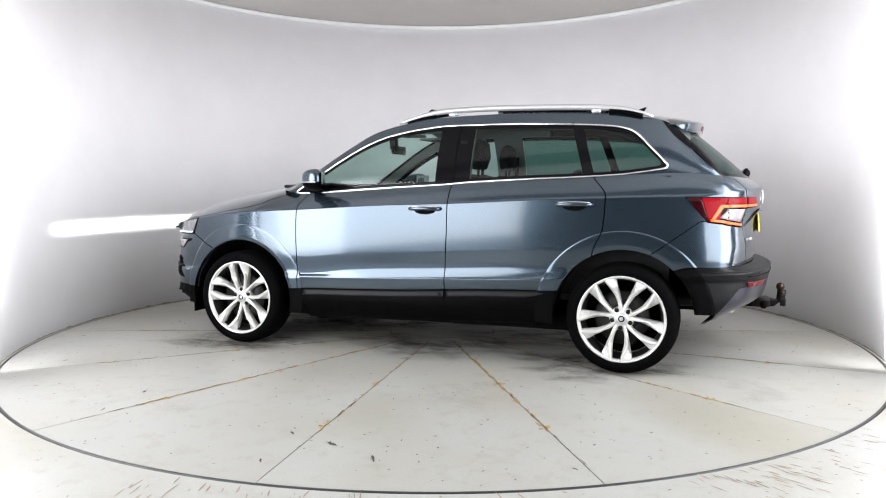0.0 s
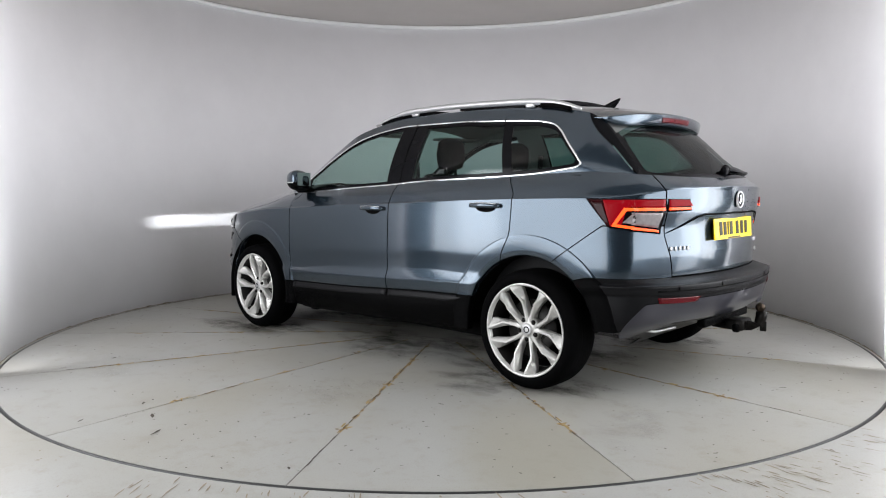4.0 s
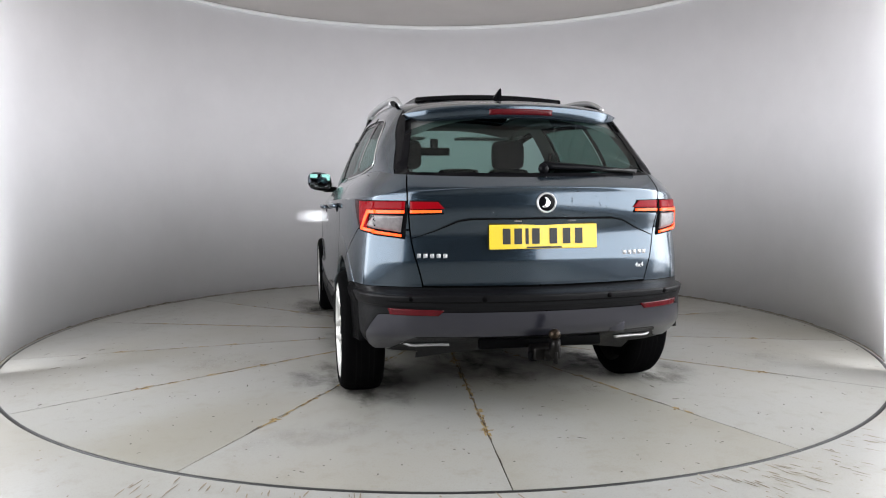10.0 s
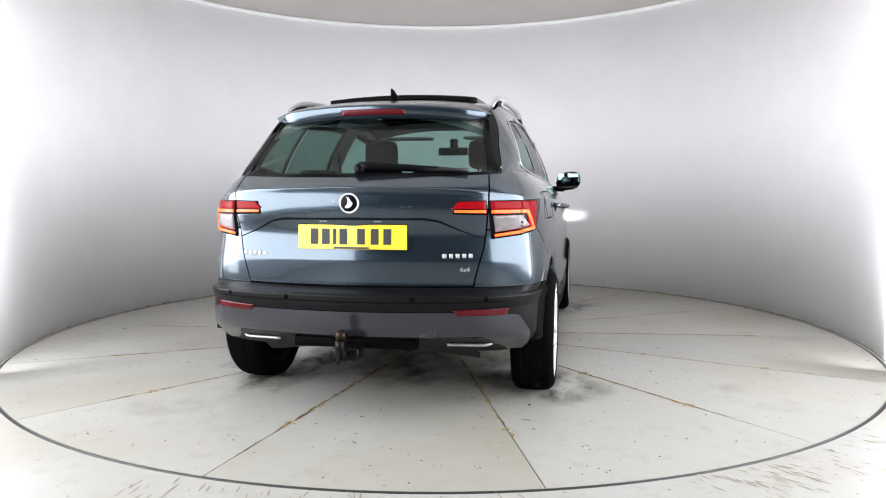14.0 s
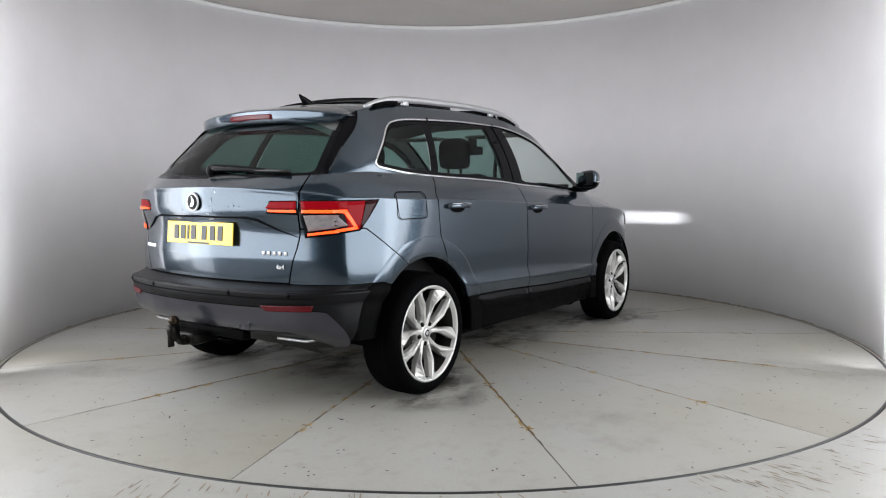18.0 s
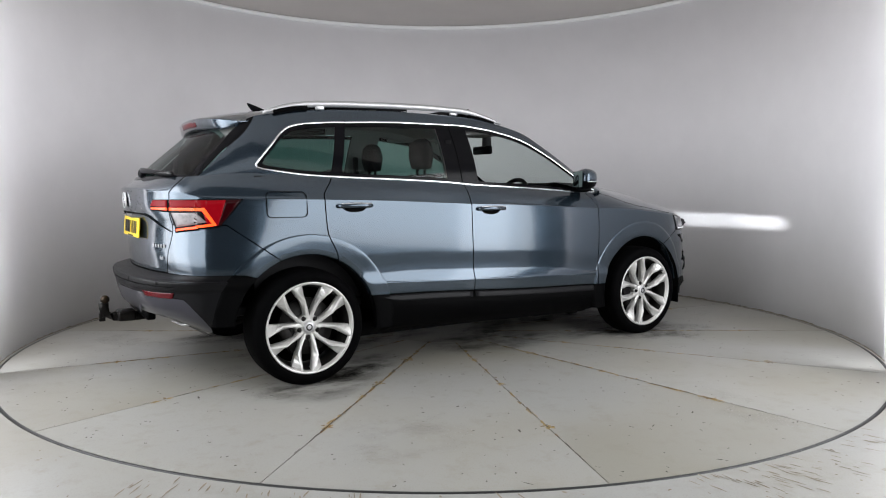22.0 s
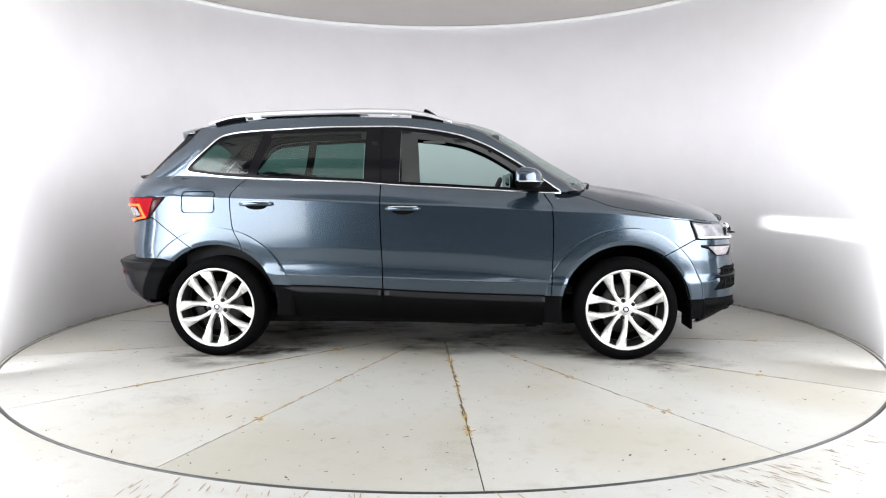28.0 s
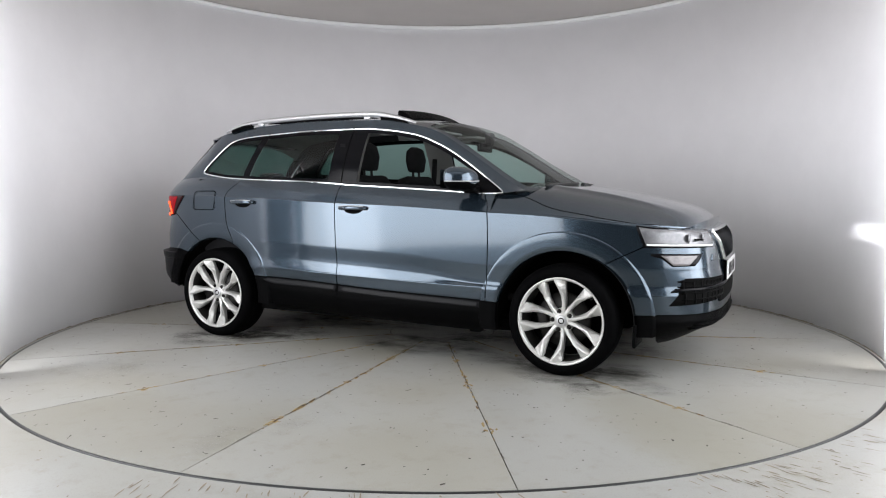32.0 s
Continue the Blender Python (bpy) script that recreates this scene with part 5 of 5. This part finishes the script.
badge("tailgate_badge", [-0.570 + 0.029 * i for i in range(5)], 0.787, 0.023, 0.023)
badge("tailgate_badge", [0.425 + 0.029 * i for i in range(5)], 0.787, 0.023, 0.023)
fc = bpy.data.curves.new("badge_text", "FONT")
fc.body, fc.size, fc.extrude, fc.align_x, fc.offset = "4x4", 0.032, 0.0015, "CENTER", 0.0
to = new("tmp_text", fc)
me = bpy.data.meshes.new_from_object(to.evaluated_get(bpy.context.evaluated_depsgraph_get()))
bpy.data.objects.remove(to)
tb = new("drive_badge", me)
tb.parent = car
me.materials.append(M_SATIN)
tp = on_body(0.715, x=0.515, end="rear", out=0.004)
tb.matrix_basis = Matrix.Translation((0.515, tp.y, 0.713)) @ Matrix.Rotation(radians(10), 4, "Z") @ Matrix.Rotation(radians(90), 4, "X")
tb["label"] = "chrome drive badge"

# rear wiper
wp = new("rear_wiper")
wp.parent = car
path = [(0.02 + 0.46 * t, -2.122 + 0.055 * t**1.5, 1.200 - 0.018 * t) for t in np.linspace(0, 1, 12)]
mesh_part("wiper_arm", *sweep(path, 0.036, 0.018, normal=(0, -1, 0.6), taper=lambda u: 1.0 - 0.75 * u**1.5), M_GBLACK, wp, "black wiper arm")
path = [(0.10 + 0.42 * t, -2.112 + 0.060 * t**1.5, 1.187 - 0.012 * t) for t in np.linspace(0, 1, 8)]
mesh_part("wiper_blade", *sweep(path, 0.014, 0.016, normal=(0, -1, 0.6)), M_INK, wp)
bm = bmesh.new()
bmesh.ops.create_uvsphere(bm, u_segments=16, v_segments=10, radius=0.026, matrix=Matrix.Translation((0.02, -2.125, 1.186)) @ Matrix.Diagonal((1, 0.9, 1.1, 1)))
part("wiper_cap", bm, M_GBLACK, wp)

# ---- rear bumper details ----
path = []
for x in np.linspace(-0.72, 0.72, 31):
    p = on_body(0.585, x=abs(x), end="rear", out=0.001)
    path.append((math.copysign(p.x, x), p.y, p.z))
mesh_part("bumper_groove", *sweep(path, 0.006, 0.002, normal=(0, -1, 0.3)), M_DARK, car)
for sx in (-1, 1):
    ex = new("exhaust_trim")
    ex.parent = car
    pth = [(sx * x, on_body(0.365, x=abs(x), end="rear").y - 0.010 + (0.02 if x > 0.62 else 0), 0.358 + max(0, x - 0.6) * 0.25) for x in np.linspace(0.42, 0.65, 12)]
    mesh_part("chrome_lip", *sweep(pth, 0.012, 0.008, normal=(0, -1, 0.5)), M_SATIN, ex, "silver exhaust trim strip")
    pth = [(q[0], q[1] + 0.006, q[2] + 0.030) for q in pth]
    mesh_part("recess", *sweep(pth, 0.040, 0.004, normal=(0, -1, 0.2)), M_DARK, ex)
    for x in (0.30, 0.62):
        q = on_body(0.60, x=x, end="rear", out=0.001)
        v, f = lathe([(0.0, 0.012), (0.002, 0.011), (0.002, 0.0001)], 20)
        mesh_part("parking_sensor", [(sx * q.x + a[1], q.y - a[0], q.z + a[2]) for a in v], f, M_CLAD, car)
part("diffuser", box(0, -2.15, 0.375, 0.60, 0.05, 0.05, 0.01), M_CLAD, car, "black lower diffuser")
q = on_body(0.44, x=0.36, end="rear", out=0.001)
part("tow_eye_cover", box(0.36, q.y, 0.45, 0.075, 0.004, 0.06, 0.001, 1), M_GREYPLATE, car)
# tow bar
tow = new("tow_bar")
tow.parent = car
path = [(-0.01, -2.10, 0.33), (-0.01, -2.22, 0.325), (-0.01, -2.31, 0.335), (-0.005, -2.345, 0.36), (-0.003, -2.352, 0.40), (-0.003, -2.352, 0.425)]
mesh_part("neck", *sweep(path, 0.040, 0.034, normal=lambda i: (0, -0.1, 1) if i < 3 else (0, -1, 0.2)), M_STEELDARK, tow, "black steel tow bar neck")
bm = bmesh.new()
bmesh.ops.create_uvsphere(bm, u_segments=24, v_segments=16, radius=0.026, matrix=Matrix.Translation((-0.003, -2.352, 0.446)))
part("ball", bm, M_BALL, tow, "worn brown tow ball")
part("bracket", box(-0.01, -2.24, 0.345, 0.13, 0.10, 0.06, 0.012), M_STEELDARK, tow)
part("socket", box(-0.065, -2.25, 0.330, 0.05, 0.04, 0.05, 0.014), M_CLAD, tow)
part("safety_eye", box(-0.005, -2.37, 0.345, 0.012, 0.035, 0.055, 0.005), M_STEELDARK, tow)

# ---- front: lamps, grille, bumper openings ----


def fwrap(s, z, out=0.0):
    """s: from 0 at y 1.55 on the side to 1 at the corner, then inward along the front."""
    if s < 1:
        return on_body(z, y=1.50 + 0.20 * s, out=out)
    return on_body(z, x=0.765 - (s - 1) * 0.45, end="front", out=out)


def fs_of_x(x):
    return 1 + (0.765 - x) / 0.45


def front_patch(corners, out, nu=14, nv=5, lift=0.006):
    (s0, z0), (s1, z1), (s2, z2), (s3, z3) = corners

    def at(u, w, o):
        s = (s0 + (s1 - s0) * u) * (1 - w) + (s3 + (s2 - s3) * u) * w
        z = (z0 + (z1 - z0) * u) * (1 - w) + (z3 + (z2 - z3) * u) * w
        return fwrap(s, z, o)
    return patch(lambda u, w: at(u, w, out), nu, nv, back=lambda u, w: at(u, w, out - lift))


heads = [new("headlamp"), new("headlamp")]
for o in heads:
    o.parent = car
F_IN = fs_of_x(0.46)
both_sides("housing", front_patch([(0.79, 0.762), (F_IN, 0.752), (F_IN + 0.12, 0.852), (0.555, 0.885)], 0.003), M_GBLACK, heads, "black headlamp housing")
both_sides("lens", front_patch([(0.85, 0.772), (F_IN - 0.02, 0.760), (F_IN + 0.08, 0.842), (0.64, 0.875)], 0.008), M_HEAD, heads, "clear headlamp lens")
both_sides("light_strip", front_patch([(0.86, 0.774), (F_IN - 0.04, 0.760), (F_IN - 0.03, 0.770), (0.85, 0.784)], 0.011), M_BULB, heads, "lit white strip")
for x, r in ((0.66, 0.030), (0.56, 0.028)):
    for k, sx in enumerate((1, -1)):
        p = on_body(0.812, x=x, end="front", out=0.010)
        v, f = lathe([(0.0, r), (0.004, r * 0.9), (0.006, r * 0.5), (0.007, 0.0001)], 24)
        mesh_part("projector", [(sx * (p.x + a[1]), p.y + a[0], p.z + a[2]) for a in v], f, M_HEAD, heads[k], "clear projector lamp")
fogs = [new("fog_lamp"), new("fog_lamp")]
for o in fogs:
    o.parent = car
both_sides("housing", front_patch([(1.06, 0.655), (fs_of_x(0.645), 0.655), (fs_of_x(0.575), 0.722), (0.97, 0.728)], 0.003), M_GBLACK, fogs)
both_sides("lens", front_patch([(1.07, 0.661), (fs_of_x(0.675), 0.661), (fs_of_x(0.62), 0.714), (1.0, 0.718)], 0.006), M_CLEARLENS, fogs, "clear fog lamp lens")
wash = [new("washer_cover"), new("washer_cover")]
for o in wash:
    o.parent = car
both_sides("cover", front_patch([(fs_of_x(0.50), 0.675), (fs_of_x(0.43), 0.675), (fs_of_x(0.42), 0.712), (fs_of_x(0.48), 0.712)], 0.003, 4, 3, 0.004), M_PAINT, wash)
# corner intakes: dark opening, honeycomb bars, body blade across
intakes = [new("corner_intake"), new("corner_intake")]
for o in intakes:
    o.parent = car
both_sides("opening", front_patch([(1.02, 0.435), (fs_of_x(0.20), 0.465), (fs_of_x(0.36), 0.580), (1.16, 0.588)], 0.003), M_DARK, intakes, "black honeycomb intake")
for zc in (0.47, 0.505, 0.54, 0.57):
    both_sides("mesh_bar", front_patch([(1.10, zc - 0.004), (fs_of_x(0.36), zc), (fs_of_x(0.36), zc + 0.008), (1.10, zc + 0.004)], 0.007, 20, 1, 0.003), M_CLAD, intakes)
for i in range(9):
    s = 1.12 + i * 0.10
    both_sides("mesh_bar", front_patch([(s, 0.445), (s + 0.02, 0.445), (s + 0.03, 0.58), (s + 0.01, 0.58)], 0.0065, 1, 5, 0.003), M_CLAD, intakes)
both_sides("blade", front_patch([(1.04, 0.515), (fs_of_x(0.0), 0.535), (fs_of_x(0.0), 0.548), (1.08, 0.532)], 0.014, 24, 2, 0.014), M_GBLACK, intakes, "gloss black blade")
# lower centre intake and grille
low_ = new("centre_intake")
low_.parent = car
v, f = patch(lambda u, w: (lambda p, x: (math.copysign(p.x, x), p.y, p.z))(on_body(0.43 + 0.10 * w, x=abs(-0.42 + 0.84 * u), end="front", out=0.005), -0.42 + 0.84 * u), 24, 3)
mesh_part("opening", v, f, M_DARK, low_)
for zc in (0.30, 0.325):
    pth = [(lambda p, x: (math.copysign(p.x, x), p.y, p.z))(on_body(zc, x=abs(x), end="front", out=0.004), x) for x in np.linspace(-0.66, 0.66, 31)]
    mesh_part("lower_blade", *sweep(pth, 0.010, 0.008, normal=(0, 1, 0)), M_CLAD, low_)
grille = new("grille")
grille.parent = car
GZ0, GZ1 = 0.665, 0.838


def gril(x, z, out):
    p = on_body(z, x=abs(x), end="front", out=out)
    return (math.copysign(p.x, x), p.y, p.z)


v, f = patch(lambda u, w: gril((-1 + 2 * u) * (0.26 + 0.15 * w), GZ0 + (GZ1 - GZ0) * w, 0.004), 20, 6)
mesh_part("backing", v, f, M_DARK, grille, "black grille backing")
for i in range(19):
    t = -1 + 2 * (i + 0.5) / 19
    pth = [gril(t * (0.25 + 0.145 * w), GZ0 + 0.008 + (GZ1 - GZ0 - 0.012) * w, 0.012 + 0.006 * math.sin(math.pi * w)) for w in np.linspace(0, 1, 6)]
    mesh_part("slat", *sweep(pth, 0.009, 0.010, normal=(0, 1, 0.1)), M_GBLACK, grille)
pth = [gril(0.265 * t, GZ0, 0.010) for t in np.linspace(-1, 1, 9)] + [gril(0.265 + 0.155 * w, GZ0 + (GZ1 - GZ0) * w, 0.010) for w in np.linspace(0.1, 1, 8)]
pth += [gril(0.41 * t, GZ1 + 0.004, 0.010) for t in np.linspace(0.9, -1, 15)] + [gril(-0.265 - 0.155 * w, GZ0 + (GZ1 - GZ0) * w, 0.010) for w in np.linspace(0.9, 0.1, 8)]
mesh_part("grille_frame", *sweep(pth, 0.026, 0.016, closed=True, normal=(0, 1, 0.1)), M_CHROME, grille, "chrome grille frame")
fe = new("front_emblem")
fe.parent = car
for prof, m_, nm in (([(0.0, 0.045), (0.007, 0.043), (0.007, 0.036)], M_CHROME, "emblem_ring"), ([(0.004, 0.037), (0.006, 0.02), (0.006, 0.0001)], M_GBLACK, "emblem_disc")):
    v, f = lathe(prof, 40)
    mesh_part(nm, [(p[1], 1.925 + p[0] * 0.8 - 0.5 * p[2], 0.868 + p[2] * 0.85 + p[0] * 0.5) for p in v], f, m_, fe)
fp = new("front_number_plate")
fp.parent = car
part("plate_sheet", box(0, 2.052, 0.60, 0.52, 0.010, 0.112, 0.003), M_WHITEP, fp, "white number plate", smooth=False)
part("plate_holder", box(0, 2.045, 0.60, 0.535, 0.008, 0.125, 0.003), M_CLAD, fp, smooth=False)
for x in (-0.18, -0.125, -0.082, -0.04, 0.045, 0.11, 0.17):
    part("plate_bar", box(-x, 2.0575, 0.60, 0.036, 0.002, 0.072), M_INK, fp, smooth=False)

# wipers at the windscreen foot
for x0, x1 in ((0.55, 0.02), (-0.10, -0.60)):
    wp = new("front_wiper")
    wp.parent = car
    path = [(x0 + (x1 - x0) * t, 1.055 - 0.14 * abs(x0 + (x1 - x0) * t)**1.6 + 0.006, 1.118 - 0.02 * abs(x0 + (x1 - x0) * t)) for t in np.linspace(0, 1, 10)]
    mesh_part("wiper_arm", *sweep(path, 0.016, 0.014, normal=(0, 0.5, 1)), M_INK, wp)

# ---- door mirrors ----
for sx in (1, -1):
    dm = new("door_mirror")
    dm.parent = car

    def mir(u, w, k=1.0):
        a = u * math.tau
        b = -math.pi / 2 + math.pi * w
        cx, cy, cz = 0.908, 0.570, 1.150
        x = 0.098 * math.copysign(abs(math.cos(a))**0.75, math.cos(a)) * math.cos(b)**0.6 if math.cos(b) > 1e-6 else 0.0
        z = 0.074 * math.copysign(abs(math.sin(a))**0.75, math.sin(a)) * math.cos(b)**0.6 if math.cos(b) > 1e-6 else 0.0
        y = 0.100 * math.sin(b) if b > 0 else 0.055 * math.sin(b)
        y = y - 0.035 * (x / 0.11)
        return (sx * (cx + x), cy + y, cz + z - 0.010 * (x / 0.11) * -1)
    v, f = patch(lambda u, w: mir(u, w), 32, 14)
    top = [q for q in f if sum(v[k][2] for k in q) / 4 > 1.134]
    bot = [q for q in f if sum(v[k][2] for k in q) / 4 <= 1.138]
    mesh_part("mirror_cap", v, top, M_PAINT, dm, "slate blue mirror cap")
    mesh_part("mirror_base", [(p[0] * 0.999, p[1], p[2] - 0.001) for p in v], bot, M_CLAD, dm)
    pth = [(sx * (0.908 + 0.101 * math.cos(a)), 0.590 + 0.085 * math.sin(a) - 0.035 * math.cos(a), 1.136) for a in np.linspace(-0.4, math.pi * 0.98, 18)]
    mesh_part("indicator_strip", *sweep(pth, 0.007, 0.004, normal=(sx, 0.4, 0)), M_SATIN, dm, "bright indicator strip")
    part("mirror_arm", box(sx * 0.825, 0.625, 1.085, 0.11, 0.075, 0.045, 0.014), M_CLAD, dm)
    v, f = patch(lambda u, w: (sx * (0.908 - 0.078 + 0.156 * u), 0.517 - 0.030 * (2 * u - 1), 1.150 - 0.056 + 0.112 * w), 4, 4)
    mesh_part("mirror_glass", v, f, M_MIRROR, dm, "mirror glass")
    # triangle at the mirror foot
    tri = [(sx * (cabin_x(0.79, 1.07) + 0.002), 0.79, 1.075), (sx * (cabin_x(0.62, 1.075) + 0.002), 0.62, 1.082), (sx * (cabin_x(0.62, 1.18) + 0.002), 0.62, 1.185)]
    mesh_part("mirror_foot", tri, [(0, 1, 2)], M_GBLACK, dm)

# ---- inside ----
inside = new("cabin")
inside.parent = car
part("cabin_floor", box(0, -0.55, 0.42, 1.40, 2.9, 0.05, 0.01), M_TRIMDARK, inside)
part("parcel_shelf", box(0, -1.72, 1.02, 1.15, 0.55, 0.03, 0.01), M_TRIMDARK, inside)
lining = UP.copy()
lining[..., 0] *= 0.955
lining[..., 2] = UZ - 0.025
l_in = -sidepos
lin_f = np.minimum(UY + 1.78, 0.20 - UY)
pl = joined(clip_grid(lining, [l_in, lin_f, -sun]), mirrored(*clip_grid(lining, [l_in, lin_f, -sun])))
mesh_part("headlining", *pl, M_LINING, inside, "pale grey headlining")
pin = UP.copy()
pin[..., 0] = UX - 0.03
a_in = [sidepos, -dlo, UY + 1.78, 0.93 - UY, UZ - Z_BELT(UY) - 0.0]
for v, f in (lambda g: (g, mirrored(*g)))(clip_grid(pin, a_in + [UY + 0.7])):
    mesh_part("pillar_trim", v, f, M_LINING, inside, "pale grey pillar trim")
for v, f in (lambda g: (g, mirrored(*g)))(clip_grid(pin, a_in + [-0.705 - UY])):
    mesh_part("pillar_trim", v, f, M_TRIMDARK, inside, "dark rear pillar trim")
for v, f in (lambda g: (g, mirrored(*g)))(clip_grid(pin, [sidepos, dlo, UY - E_BR, E_BF - UY])):
    mesh_part("pillar_trim", v, f, M_LINING, inside, "pale grey pillar trim")
for sx in (1, -1):
    v, f = patch(lambda u, w: (sx * (0.765 - 0.05 * (1 - w) - 0.012 * abs(2 * u - 1)), 0.72 - 2.4 * u, 0.45 + (1.065 + 0.10 * u - 0.45) * w), 20, 6)
    mesh_part("door_card", v, f, M_TRIMDARK, inside, "dark inner door panel")
bm = box(0, 0.72, 0.93, 1.46, 0.42, 0.24, 0.07, 4)
part("dashboard", bm, M_TRIMDARK, inside, "dark dashboard")
part("instrument_hood", box(0.36, 0.60, 1.07, 0.34, 0.20, 0.06, 0.028, 3), M_TRIMDARK, inside)
v, f = [], []
for i in range(36):
    a = i * math.tau / 36
    for k in range(8):
        b = k * math.tau / 8
        r = 0.182 + 0.016 * math.cos(b)
        p = Matrix.Rotation(radians(-22), 3, "X") @ Vector((r * math.cos(a), 0.016 * math.sin(b), r * math.sin(a)))
        v.append((0.36 + p.x, 0.36 + p.y, 0.985 + p.z))
for i in range(36):
    for k in range(8):
        f.append((8 * i + k, 8 * i + (k + 1) % 8, 8 * ((i + 1) % 36) + (k + 1) % 8, 8 * ((i + 1) % 36) + k))
sw = mesh_part("steering_wheel", v, f, M_TRIMDARK, inside, "black steering wheel")
part("wheel_boss", box(0.36, 0.375, 0.98, 0.16, 0.06, 0.12, 0.025, 3), M_TRIMDARK, sw)
part("wheel_spoke", box(0.36, 0.37, 0.985, 0.34, 0.025, 0.035, 0.008), M_TRIMDARK, sw)
im = part("inner_mirror", box(0, 0.36, 1.385, 0.24, 0.025, 0.065, 0.012, 3), M_GBLACK, inside, "interior mirror")
part("mirror_stem", box(0, 0.40, 1.44, 0.06, 0.06, 0.10, 0.015), M_TRIMDARK, inside)


def seat_block(w, pts, secs=((-0.5, 0.72), (-0.46, 0.92), (-0.36, 1.0), (0, 0.97), (0.36, 1.0), (0.46, 0.92), (0.5, 0.72))):
    """An upholstered block: side outline points (y, z), rounded across its width."""
    v, f = [], []
    n = len(pts)
    cy, cz = sum(p[0] for p in pts) / n, sum(p[1] for p in pts) / n
    for sx_, k in secs:
        for y, z in pts:
            v.append((sx_ * w, cy + (y - cy) * k, cz + (z - cz) * (0.5 + 0.5 * k)))
    for i in range(len(secs) - 1):
        for j in range(n):
            f.append((i * n + j, i * n + (j + 1) % n, (i + 1) * n + (j + 1) % n, (i + 1) * n + j))
    f += [tuple(range(n))[::-1], tuple((len(secs) - 1) * n + j for j in range(n))]
    return v, f


def seat(x, y, w, rear=False):
    s = new("rear_seat" if rear else "front_seat")
    s.parent = inside
    s.location = (x, y, 0)

    def add(nm, vf, label="", dx=0):
        mesh_part(nm, [(p[0] + dx, p[1], p[2]) for p in vf[0]], vf[1], M_SEAT, s, label)
    add("seat_cushion", seat_block(w, [(0.28, 0.50), (0.30, 0.62), (0.22, 0.66), (-0.18, 0.60), (-0.25, 0.56), (-0.25, 0.46)]), "dark fabric cushion")
    top = 1.13 if rear else 1.19
    add("seat_back", seat_block(w, [(-0.16, 0.60), (-0.20, 0.85), (-0.29, top - 0.05), (-0.33, top), (-0.40, top - 0.02), (-0.40, 0.9), (-0.34, 0.58)]), "dark fabric backrest")
    for dx in ((0,) if not rear else (-w * 0.33, w * 0.33)):
        hz = top + (0.03 if not rear else 0.01)
        hh = 0.21 if not rear else 0.07
        add("headrest", seat_block(0.235 if not rear else 0.24, [(-0.31, hz), (-0.29, hz + hh * 0.5), (-0.32, hz + hh * 0.9), (-0.36, hz + hh), (-0.40, hz + hh * 0.85), (-0.41, hz + hh * 0.4), (-0.38, hz)], ((-0.5, 0.10), (-0.48, 0.42), (-0.42, 0.70), (-0.28, 0.93), (0, 1.0), (0.28, 0.93), (0.42, 0.70), (0.48, 0.42), (0.5, 0.10))), "dark fabric headrest", dx)
        for px in (-0.05, 0.05):
            mesh_part("headrest_post", *sweep([(dx + px, -0.35, top - 0.05), (dx + px, -0.355, hz + 0.04)], 0.012, 0.012, normal=(0, 1, 0)), M_STEELDARK, s)


seat(0.37, -0.06, 0.50)
seat(-0.37, -0.06, 0.50)
seat(0.36, -0.78, 0.62, True)
seat(-0.36, -0.78, 0.62, True)
for sx in (1, -1):
    pth = [(sx * 0.70, -0.40, 1.40), (sx * 0.68, -0.40, 1.2), (sx * 0.69, -0.42, 0.95)]
    mesh_part("seat_belt", *sweep(pth, 0.045, 0.003, normal=(sx, 0, 0)), M_SEAT, inside)
    pth = [(sx * 0.55, y, 1.47) for y in np.linspace(0.0, -0.18, 8)]
    mesh_part("grab_handle", *sweep(pth, 0.018, 0.014, normal=(sx, 0, -0.4)), M_LINING, inside)
    part("sun_visor", box(sx * 0.33, 0.16, 1.475, 0.40, 0.16, 0.018, 0.007, m=None), M_LINING, inside)

# ---- headlamp beams: small bright emitters behind baffles that give the level cut-off ----
M_BEAM = mat("headlamp_beam_source", (1, 1, 1), 0.5, emit=(0.93, 0.97, 1.0), strength=200000.0)
for k, sx in enumerate((1, -1)):
    p = on_body(0.812, x=0.62, end="front", out=0.010)
    cx, cy, cz = sx * p.x, p.y, 0.806
    mesh_part("beam_source", [(cx - 0.012, cy, cz - 0.0022), (cx + 0.012, cy, cz - 0.0022), (cx + 0.012, cy, cz - 0.0004), (cx - 0.012, cy, cz - 0.0004)], [(3, 2, 1, 0)], M_BEAM, heads[k])
    for bx in (box(cx, cy + 0.018, cz + 0.0008, 0.044, 0.040, 0.0016), box(cx, cy + 0.018, cz - 0.0052, 0.044, 0.040, 0.0016),
               box(cx - 0.022, cy + 0.018, cz - 0.0022, 0.002, 0.040, 0.0075), box(cx + 0.022, cy + 0.018, cz - 0.0022, 0.002, 0.040, 0.0075),
               box(cx, cy - 0.003, cz - 0.0022, 0.044, 0.002, 0.0075)):
        part("baffle", bx, M_DARK, heads[k], smooth=False)


def motions():
    rows_t, rows_c = [], []
    for i in range(17):
        t = 2.0 * i
        a = 70.15 - 5.828 * t
        m = pose(0, 0, 0, 0, 0, a)
        rows_t.append((t, m))
        rows_c.append((t, m @ pose(0.02, 0, 0)))
    walk(turntable, rows_t)
    walk(car, rows_c)


motions()
